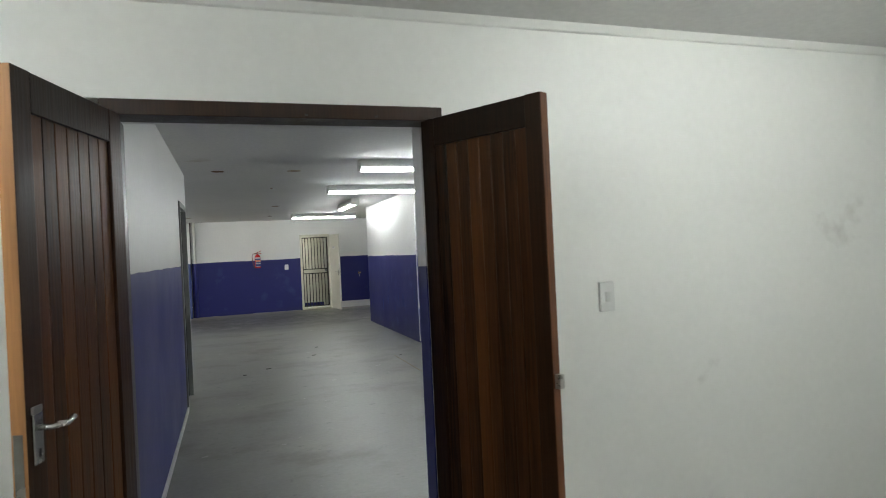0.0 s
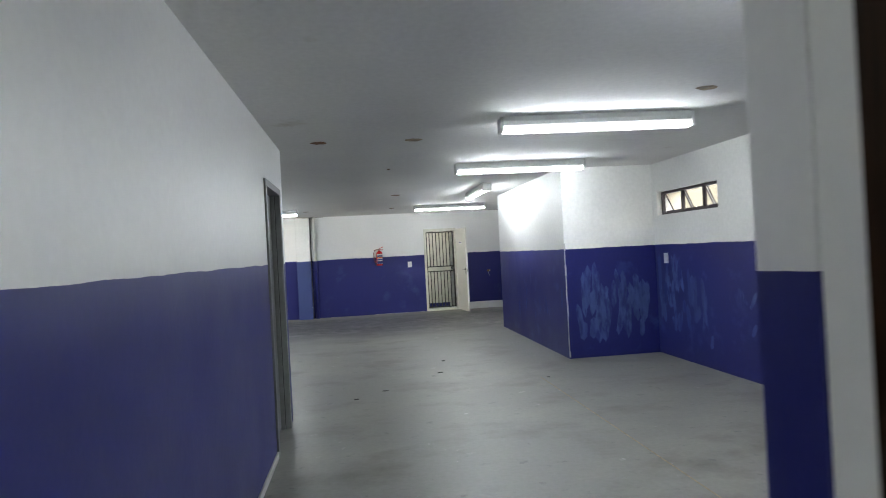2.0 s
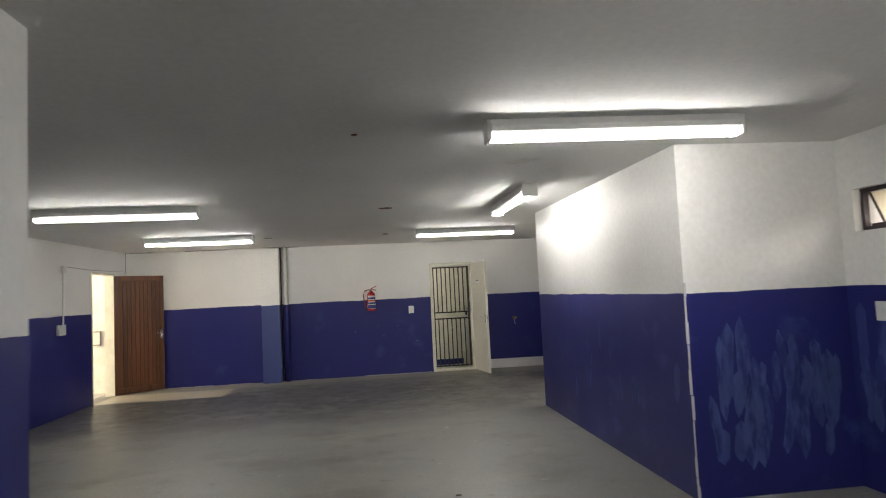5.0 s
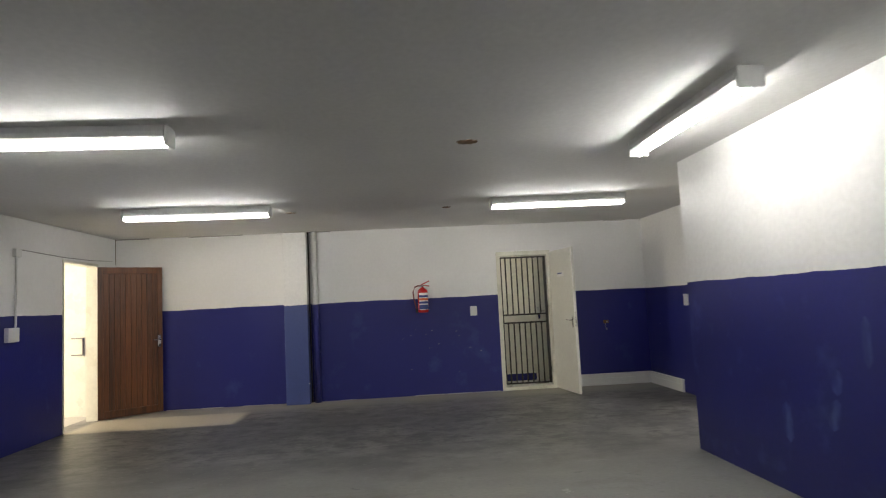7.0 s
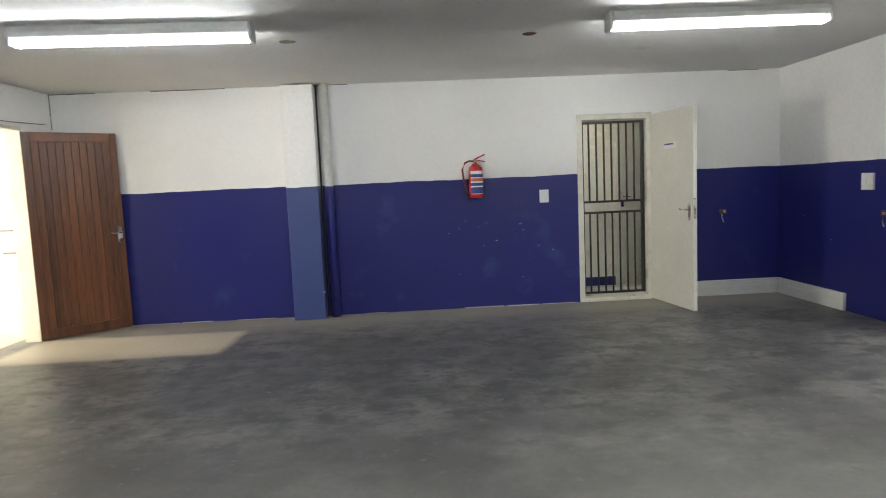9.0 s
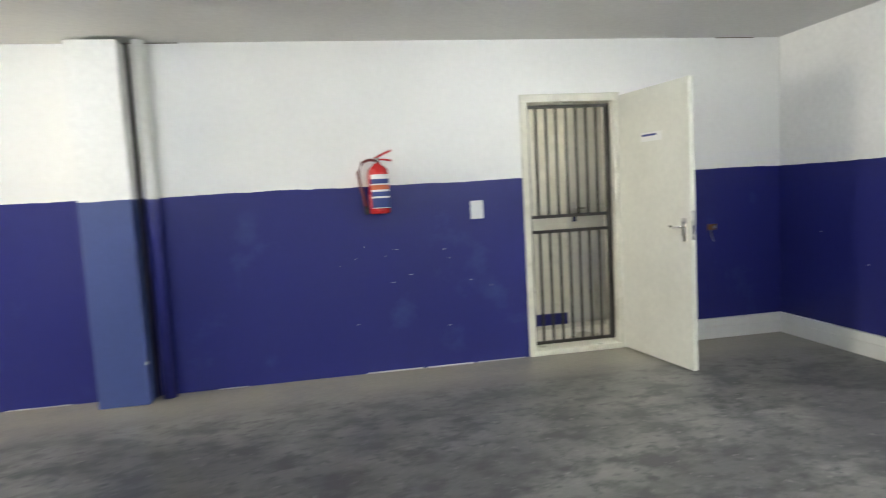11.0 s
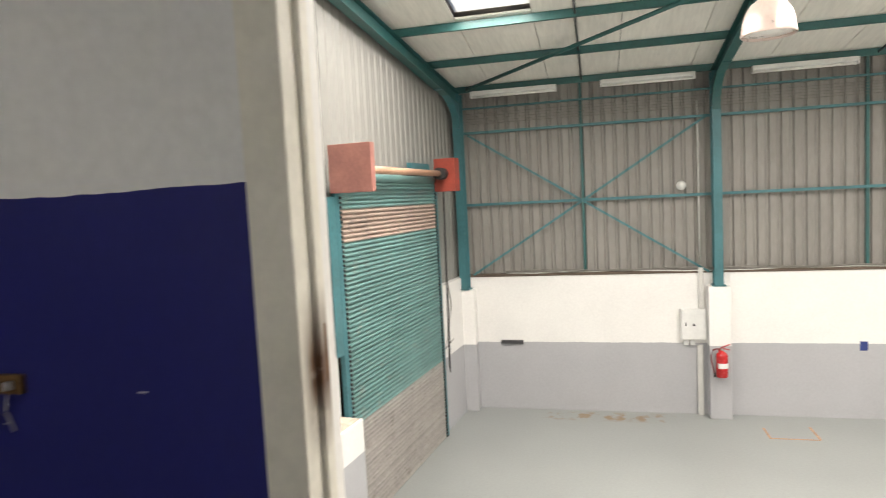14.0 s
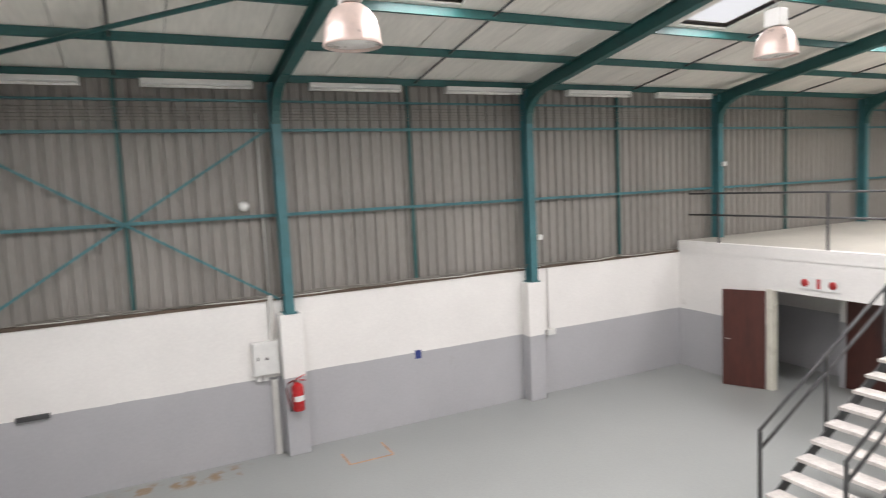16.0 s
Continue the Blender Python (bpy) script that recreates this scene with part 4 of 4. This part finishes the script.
def i_section(bm, p, q, up, w, d, tf=0.012, tw=0.010):
    """An I-beam from p to q; d is its depth along up."""
    p, q, up = Vector(p), Vector(q), Vector(up).normalized()
    side = (q - p).normalized().cross(up).normalized()
    for a, b, c, e in ((-w / 2, w / 2, -d / 2, -d / 2 + tf), (-w / 2, w / 2, d / 2 - tf, d / 2), (-tw / 2, tw / 2, -d / 2 + tf, d / 2 - tf)):
        extrude(bm, [side * a + up * c, side * b + up * c, side * b + up * e, side * a + up * e], p, q)
    return bm


PIER_T = -0.42
for k, y in enumerate(COLS):
    t = thing("portal_frame", "teal painted steel column with haunched roof rafter", "steel frame", group="portal frames")
    part("column", i_section(B(), (15.0, y, PIER_T + 0.02), (15.0, y, 3.36), (1, 0, 0), 0.15, 0.22), M_teal, t)
    part("base_plate", box(B(), 14.86, 15.12, y - 0.11, y + 0.11, PIER_T, PIER_T + 0.02, 0.002), M_teal, t)
    up = Vector((SLOPE, 0, 1))
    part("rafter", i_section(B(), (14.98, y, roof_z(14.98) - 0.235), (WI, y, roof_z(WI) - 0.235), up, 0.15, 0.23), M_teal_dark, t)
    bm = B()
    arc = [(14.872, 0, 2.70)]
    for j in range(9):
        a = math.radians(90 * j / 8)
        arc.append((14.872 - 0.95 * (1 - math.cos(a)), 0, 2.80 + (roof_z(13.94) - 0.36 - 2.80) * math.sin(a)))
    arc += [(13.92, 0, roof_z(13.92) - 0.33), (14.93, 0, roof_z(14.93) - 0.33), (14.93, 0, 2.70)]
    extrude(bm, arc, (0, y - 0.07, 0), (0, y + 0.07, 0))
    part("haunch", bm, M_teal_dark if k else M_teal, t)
    if k == 0:
        t.matrix_basis = SKEW
    if y > MZ_Y:
        S("wall_pier", box(B(), 14.87, WX + 0.002, y - 0.185, y + 0.185, WF, PIER_T, 0.01), M_wwall, "masonry pier under a steel column, white and grey", "pier")
for x in (15.02, 13.6, 12.2, 10.8, 9.4, 8.0, 6.6, 5.2):
    z = roof_z(x)
    bm = B()
    extrude(bm, [(x - 0.03, 0, z - 0.118), (x + 0.03, 0, z - 0.118), (x + 0.03, 0, z - 0.105), (x - 0.018, 0, z - 0.105), (x - 0.018, 0, z - 0.012), (x + 0.03, 0, z - 0.018), (x + 0.03, 0, z - 0.004), (x - 0.03, 0, z - 0.004)], (0, WS, 0), (0, WN + 0.6, 0))
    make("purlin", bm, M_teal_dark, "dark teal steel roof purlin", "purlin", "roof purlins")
for z, h in ((1.20, 0.05), (2.60, 0.045), (3.08, 0.03)):
    make("wall_girt", extrude(B(), [(15.13, 0, z), (15.22, 0, z), (15.22, 0, z + 0.008), (15.138, 0, z + 0.008), (15.138, 0, z + h), (15.13, 0, z + h)], (0, WS, 0), (0, WN - 0.1, 0)), M_teal, "teal steel girt along the cladding", "girt", "wall girts")
for y in (14.14, 9.40, 4.52, -0.95):
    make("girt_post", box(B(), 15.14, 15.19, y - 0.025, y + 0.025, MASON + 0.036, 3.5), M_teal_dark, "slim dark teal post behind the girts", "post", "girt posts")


def flat_bar(p, q, w=0.04, t=0.008):
    p, q = Vector(p), Vector(q)
    d = (q - p).normalized()
    side = d.cross(Vector((1, 0, 0))).normalized() * w / 2
    nx = d.cross(side).normalized() * t
    return extrude(B(), [-side, side, side + nx, -side + nx], p, q)


make("wall_brace", flat_bar((15.085, 16.30, 2.58), (15.085, 11.95, -0.18)), M_teal, "diagonal teal steel wall brace", "brace", "wall braces")
make("wall_brace", flat_bar((15.115, 16.30, -0.16), (15.115, 11.95, 2.62)), M_teal, "diagonal teal steel wall brace", "brace", "wall braces")
make("roof_brace", tube(B(), [(14.7, 16.2, roof_z(14.7) - 0.17), (11.4, 11.95, roof_z(11.4) - 0.17)], 0.032, 10), M_teal_dark, "diagonal teal tube brace under the roof", "brace")
for y in (14.1, 9.3, 4.2, -1.0):
    make("sag_rod", tube(B(), [(15.0, y, roof_z(15.0) - 0.07), (5.2, y, roof_z(5.2) - 0.07)], 0.018, 8), M_rail, "thin grey tie between the purlins", "tie", "purlin ties")
for y in (15.36, 12.96, 10.43, 7.92, 5.20, 2.8):
    t = batten("wall_batten_light", "unlit white fluorescent batten under the eaves", 1.62, M_tube_off, pose(14.93, y, roof_z(15.0) - 0.13, 0, 0, 90), "battens under the eaves", True)

def highbay(x, y, z):
    t = thing("high_bay_lamp", "bell-shaped frosted high bay lamp hanging from the roof", "pendant lamp", pose(x, y, z), "high bay lamps")
    prof = [(0.235, 0.0), (0.24, 0.012), (0.232, 0.03), (0.222, 0.12), (0.195, 0.21), (0.15, 0.28), (0.095, 0.32), (0.07, 0.33)]
    part("reflector", lathe(B(), prof + [(0.065, 0.325), (0.09, 0.314), (0.145, 0.273), (0.188, 0.205), (0.215, 0.118), (0.225, 0.03), (0.225, 0.0), (0.235, 0.0)], 36), M_lamp, t)
    part("lamp_glass", lathe(B(), [(0.0, 0.02), (0.224, 0.024), (0.224, 0.030), (0.0, 0.026)], 32), M_tube_off, t)
    part("gear_box", box(B(), -0.10, 0.10, -0.075, 0.075, 0.335, 0.53, 0.012), M_body, t)
    part("hook", tube(B(), [(0, 0, 0.53), (0, 0, roof_z(x) - z - 0.1)], 0.008, 8), M_steel, t)


highbay(9.40, 12.30, 2.71)
highbay(9.40, 7.25, 2.85)

# ---- roller shutter ----
rs = thing("roller_shutter", "closed teal and grey steel roller shutter door", "roller shutter", SKEW)
RY = WN - 0.26


def slat_mesh(name, material):
    prof = [(0, 0.0), (-0.014, 0.003), (-0.026, 0.012), (-0.029, 0.022), (-0.022, 0.036), (-0.006, 0.049), (0.004, 0.053), (0.004, 0.0595), (0.010, 0.0595), (0.010, 0.0)]
    return mesh(name, extrude(B(), [(0, a, b) for a, b in prof], (ROLL0 + 0.02, 0, 0), (ROLL1 - 0.02, 0, 0)), material)


slats = {m.name: slat_mesh("slat", m) for m in (M_slat_teal, M_slat_tan, M_slat_grey)}
z = WF
while z < ROLL_T:
    m = M_slat_grey if z < -1.5 else M_slat_teal if z < 0.86 or z > 1.3 else M_slat_tan
    share("slat", slats[m.name], rs, pose(0, RY, z))
    z += 0.06
lock = mesh("end_lock", box(B(), -0.018, 0.018, -0.042, -0.012, 0.012, 0.042, 0.004), M_rubber)
for k in range(72):
    for x in (ROLL0 + 0.055, ROLL1 - 0.055):
        share("end_lock", lock, rs, pose(x, RY - 0.006, WF + 0.06 * k))
for x0, x1 in ((ROLL0 - 0.06, ROLL0 + 0.035), (ROLL1 - 0.035, ROLL1 + 0.05)):
    part("guide", box(B(), x0, x1, RY - 0.035, RY + 0.03, WF, 1.50, 0.003), M_teal, rs, "teal steel guide channel")
part("shaft", tube(B(), [(ROLL0 - 0.02, RY - 0.2, 1.80), (ROLL1 - 0.05, RY - 0.2, 1.80)], 0.05, 16), mat("bare_orange_primer", (0.46, 0.27, 0.18), 0.5, big=0.2, bigs=3, fine=0.1, bump=0.05), rs, "primer-coloured roller shaft")
part("curtain_roll", tube(B(), [(ROLL0 + 0.02, RY + 0.0, 1.70), (ROLL1 - 0.02, RY + 0.0, 1.70)], 0.06, 18), M_slat_teal, rs)
part("collar", tube(B(), [(ROLL0 - 0.005, RY - 0.2, 1.80), (ROLL0 + 0.55, RY - 0.2, 1.80)], 0.066, 16), M_rubber, rs)
part("collar", tube(B(), [(ROLL1 - 0.30, RY - 0.2, 1.80), (ROLL1 - 0.02, RY - 0.2, 1.80)], 0.10, 16), M_rubber, rs)
part("end_box", box(B(), ROLL0 - 0.12, ROLL0 - 0.01, RY - 0.57, RY + 0.0, 1.50, 2.08, 0.008), M_red_oxide, rs, "faded red oxide end box")
part("end_box", box(B(), ROLL1 - 0.08, ROLL1 + 0.16, RY - 0.42, RY - 0.04, 1.50, 2.06, 0.008), mat("red_paint_worn", (0.30, 0.05, 0.032), 0.45, big=0.2, bigs=4, fine=0.1, bump=0.06), rs, "worn red end box")
make("door_post", i_section(B(), (9.90, RY + 0.02, -0.47), (9.90, RY + 0.02, 1.46), (0, 1, 0), 0.18, 0.16), M_teal, "teal steel post beside the roller shutter", "post", m=SKEW)
make("bearing_plate", box(B(), 9.60, 9.975, RY + 0.06, RY + 0.085, 1.505, 1.96, 0.003), M_teal, "teal steel bearing plate behind the end box", "plate", m=SKEW)
make("pale_conduit", box(B(), 9.72, 9.75, RY + 0.06, RY + 0.11, -0.44, 1.40, 0.004), M_conduit, "pale conduit strip beside the teal post", "conduit", m=SKEW)
make("door_lintel", box(B(), 12.7, 13.5, RY + 0.05, RY + 0.13, 1.80, 1.98, 0.004), M_teal, "short teal steel lintel behind the shutter shaft", "lintel", m=SKEW)
make("end_wall_girt", box(B(), WI - 0.2, 9.755, RY + 0.06, RY + 0.15, 1.43, 1.50, 0.004), M_teal, "teal girt along the end wall cladding", "girt", m=SKEW)
make("hand_chain", tube(B(), [(ROLL1 + 0.10, RY - 0.12, 1.5), (ROLL1 + 0.11, RY - 0.10, 0.2), (ROLL1 + 0.10, RY - 0.08, -1.6), (ROLL1 + 0.14, RY - 0.08, -1.72), (ROLL1 + 0.16, RY - 0.1, -0.4), (ROLL1 + 0.14, RY - 0.12, 1.5)], 0.009, 6), M_rubber, "hand chain hanging beside the roller shutter", "chain", m=SKEW)
make("loose_cable", tube(B(), [(14.1, RY + 0.03, -0.2), (14.2, RY + 0.02, -0.6), (13.95, RY + 0.02, -1.1), (13.72, RY + 0.0, -1.3), (14.1, RY - 0.03, -1.2)], 0.009, 6), M_cable, "loose dark cable on the white wall", "cable", m=SKEW)

# masonry stub, white frame and cables beside the shutter
S("wall_stub", box(B(), 8.9, 9.65, 16.02, WN - 0.221, WF, -1.12, 0.01), M_wwall, "low white masonry stub with a dusty top", "wall").matrix_basis = SKEW
M_frame = mat("chalky_white_timber_paint", (0.78, 0.77, 0.74), 0.6, big=0.06, bigs=3, fine=0.05, bump=0.12, stains=[((0.42, 0.35, 0.27), 4.0, 0.62, 0.8, None)])
wf = thing("white_frame", "white painted timber frame standing by the end wall", "frame", SKEW)
part("post", box(B(), 8.60, 8.79, 16.02, 16.14, WF, -0.06, 0.006), M_frame, wf)
part("top_bar", box(B(), 6.4, 8.599, 16.025, 16.135, -0.25, -0.062, 0.006), M_frame, wf)
M_dust = mat("brown_dust", (0.48, 0.41, 0.33), 0.95, big=0.3, bigs=6, fine=0.2, bump=0.3)
part("ledge", box(B(), 6.4, 8.59, 15.99, 16.0245, -0.22, -0.14, 0.004), M_frame, wf)
part("dusty_top", box(B(), 6.42, 8.58, 16.035, 16.125, -0.0615, -0.056), M_dust, wf, "brown dust on the top edge")
S("trim_stub_dust", box(B(), 8.93, 9.62, 16.05, WN - 0.24, -1.1205, -1.112), M_dust, "brown dust and rubble on the masonry stub", "dust").matrix_basis = SKEW
rnd = random.Random(21)
for k in range(18):
    a = rnd.uniform(-0.06, 0.06)
    pts = [(7.0 + 0.1 * (k % 7), 16.16 + 0.02 * (k % 9), -1.15 + 0.05 * k + a), (7.6, 16.2 + 0.012 * k, -0.92 + 0.042 * k - a), (8.2, 16.22 + 0.012 * k, -0.72 + 0.026 * k + a), (8.55, 16.26 + 0.01 * k, -0.62 + 0.016 * k), (8.85, 16.38, -0.56 + 0.012 * k)]
    make("bundled_cable", tube(B(), pts, rnd.uniform(0.012, 0.026), 7), (M_cable, M_conduit, M_rail)[k % 3], "dusty cable bundled behind the white frame", "cable", "bundled cables", m=SKEW)

# ---- fittings on the east wall ----
db = thing("distribution_board", "white metal distribution board on the masonry wall", "electrical box")
part("case", box(B(), WX - 0.11, WX - 0.001, 12.02, 12.46, -1.43, -0.86, 0.006), M_body, db)
part("door", box(B(), WX - 0.122, WX - 0.1105, 12.04, 12.44, -1.41, -0.88, 0.004), M_body, db)
part("latch", box(B(), WX - 0.128, WX - 0.1225, 12.37, 12.39, -1.16, -1.10), M_rubber, db)
part("warning_mark", extrude(B(), [(WX - 0.124, 12.21, -1.16), (WX - 0.124, 12.27, -1.16), (WX - 0.124, 12.24, -1.11)], (0, 0, 0), (0.001, 0, 0)), M_rubber, db)
for y in (12.22, 12.33):
    part("gland_box", box(B(), WX - 0.07, WX - 0.001, y, y + 0.085, -1.53, -1.4305, 0.004), M_body, db)
make("cable_trunking", box(B(), WX - 0.06, WX - 0.001, 12.08, 12.18, WF, -1.535, 0.004), M_conduit, "white cable trunking down to the floor", "trunking")
make("cable_trunking", box(B(), WX - 0.06, WX - 0.001, 12.06, 12.14, -0.858, -0.10, 0.004), M_conduit, "white cable trunking above the board", "trunking")
make("power_conduit", tube(B(), [(15.16, 12.10, -0.1), (15.16, 12.10, 2.9)], 0.015, 8), M_conduit, "thin pale conduit up the cladding", "conduit")
extinguisher("red fire extinguisher on the masonry pier", pose(14.87, 11.82, -2.03, 0, 0, -90), 1.32, True)
make("wall_vent", box(B(), WX - 0.05, WX - 0.001, 15.37, 15.80, -1.53, -1.46, 0.004), M_rail, "flat dark grey bracket on the paint line", "bracket")
make("blue_plate", box(B(), WX - 0.012, WX - 0.001, 9.40, 9.52, -1.62, -1.46, 0.002), M_ink, "small blue plate on the grey wall", "plate")
sk = thing("socket_box", "white socket box beside the pier", "socket")
part("box", box(B(), WX - 0.07, WX - 0.001, 6.36, 6.56, -1.60, -1.48, 0.006), M_plastic, sk)
part("lead", tube(B(), [(WX - 0.02, 6.5, -1.48), (WX - 0.02, 6.5, MASON)], 0.012, 8), M_conduit, sk)
for y, z in ((6.82, 0.42), (1.63, 1.72)):
    make("sensor_box", box(B(), 14.83, 14.889, y - 0.05, y + 0.05, z, z + 0.10, 0.006), M_plastic, "small white box fixed to a steel column", "sensor box", "boxes on columns")
make("floodlight", lathe(B(), [(0, 0), (0.08, 0), (0.085, 0.03), (0.05, 0.07), (0, 0.075)], 20), M_plastic, "round white fitting on the cladding", "light fixture", m=pose(15.13, 12.40, 1.40, 0, -90, 0))
rnd = random.Random(9)
for k in range(3):
    pts = [(WX - 0.012 - 0.012 * k, y, MASON + 0.05 + 0.02 * k + rnd.uniform(-0.012, 0.03)) for y in np.arange(3.0, 16.2, 0.55)]
    make("wall_cable", tube(B(), pts, 0.011, 6), M_cable if k else M_conduit, "cable lying along the top of the masonry wall", "cable", "cables on the wall top")
for k in range(5):
    make("strung_wire", tube(B(), [(15.09, WS + 0.1, 2.78 + 0.05 * k), (15.09, 16.3, 2.78 + 0.05 * k)], 0.004, 5), M_cable, "thin wire strung along the cladding under the eaves", "wire", "wires under the eaves")
# worn floor markings
fm = thing("floor_marking", "worn orange corner marking on the grey floor", "floor marking")
for q in ((14.0, 14.04, 10.47, 11.24), (14.041, 14.6, 10.45, 10.49), (14.041, 14.5, 11.20, 11.24)):
    part("stripe", box(B(), *q, WF - 0.002, WF + 0.003), M_marking, fm)

# ---- stair to the mezzanine ----
st = thing("steel_stair", "open steel stair with white treads up to the mezzanine", "stair")
N, RISE, GO, SY, SX0, SX1 = 17, 0.1706, 0.29, 7.30, 8.55, 9.62
me = mesh("tread", box(B(), SX0 + 0.012, SX1 - 0.012, -0.13, 0.13, -0.045, 0, 0.005), M_tread)
for k in range(N - 1):
    share("tread", me, st, pose(0, SY - k * GO, WF + RISE * (k + 1)))
for x0, x1 in ((SX0 - 0.01, SX0 + 0.01), (SX1 - 0.01, SX1 + 0.01)):
    ya, yb = SY + 0.2, SY - GO * (N - 1) + 0.06
    za, zb = WF, WF + RISE * (N - 1) + 0.07
    part("stringer", extrude(B(), [(0, ya, za), (0, ya - 0.25, za), (0, yb, zb - 0.22), (0, yb, zb)], (x0, 0, 0), (x1, 0, 0)), M_rail, st)
for x in (SX0 + 0.03, SX1 + 0.035):
    posts = [0, 4.5, 9, 13.5]
    for p in posts:
        y, z = SY - 0.12 - p * GO, WF + RISE * (p + 1)
        part("newel" if p == 0 else "baluster", box(B(), x - 0.02, x + 0.02, y - 0.02, y + 0.02, z - 0.15 if p else WF, z + 0.98, 0.003), M_rail, st)
    for h in (0.99, 0.74):
        a = (x, SY - 0.10, WF + RISE + h)
        b = (x, SY - 0.12 - 15.5 * GO, WF + RISE * 16.5 + h)
        part("handrail", tube(B(), [a, b], 0.022, 10), M_rail, st)

# mezzanine guard rail
gr = thing("guard_rail", "dark steel guard rail along the mezzanine edge", "guard rail")
for x in (9.8, 11.7, 14.1):
    part("post", box(B(), x - 0.02, x + 0.02, MZ_Y - 0.13, MZ_Y - 0.09, MZ, MZ + 1.05, 0.003), M_rail, gr)
for z in (1.07, 0.6):
    part("rail", tube(B(), [(9.7, MZ_Y - 0.11, MZ + z), (14.9, MZ_Y - 0.11, MZ + z)], 0.021, 10), M_rail, gr)

# mezzanine doorway, door and signs
fr = thing("door_frame", "white painted post at the opening under the mezzanine", "door frame", kind="structure")
part("jamb", box(B(), 12.72, 12.86, MZ_Y - 0.145, MZ_Y + 0.01, WF, MZ_B + 0.02, 0.004), M_cream, fr)
dr = thing("flush_door", "dark red-brown wooden door swung open against the wall", "door", pose(12.87, 2.83, WF, 0, 0, math.degrees(math.atan2(0.36, 0.68))))
part("leaf", box(B(), 0, 0.80, 0, 0.04, 0.01, 2.02, 0.003), M_wood_flat, dr)
part("handle", tube(B(), [(0.74, 0.04, 1.0), (0.74, 0.085, 1.0), (0.64, 0.085, 1.0)], 0.009, 8), M_steel, dr)
dr = thing("flush_door", "dark red-brown door in the shade under the mezzanine", "door")
part("leaf", box(B(), 11.15, 12.05, 1.505, 1.545, WF + 0.01, WF + 2.03, 0.003), M_wood_flat, dr)
part("handle", tube(B(), [(11.24, 1.545, WF + 1.0), (11.24, 1.59, WF + 1.0), (11.34, 1.59, WF + 1.0)], 0.009, 8), M_steel, dr)
sg = thing("safety_sign", "white safety sign board with three red symbols", "sign")
part("board", box(B(), 11.40, 12.18, MZ_Y + 0.013, MZ_Y + 0.019, -0.68, -0.44, 0.002), M_paper, sg)
for cx in (12.05, 11.52):
    part("red_disc", lathe(B(), [(0, 0), (0.075, 0), (0.075, 0.002), (0, 0.002)], 20), M_signred, sg).matrix_basis = pose(cx, MZ_Y + 0.0205, -0.56, 90, 0, 0)
part("red_bar", box(B(), 11.75, 11.82, MZ_Y + 0.0192, MZ_Y + 0.021, -0.65, -0.47), M_signred, sg)

# ---- cream tiles of the lobby floor and threshold, each a piece ----
lobby = bpy.data.objects["floor_lobby"]
tile = mesh("tile", box(B(), 0.002, 0.298, 0.002, 0.298, 0.004, 0.011, 0.0015), mat("cream_floor_tile", (0.62, 0.59, 0.5), 0.3, big=0.05, bigs=4, fine=0.04, bump=0.02, rnd=0.05))
for i in range(9):
    for j in range(2):
        share("tile", tile, lobby, pose(0.95 + i * 0.3, FAR + 0.22 + j * 0.3, 0))
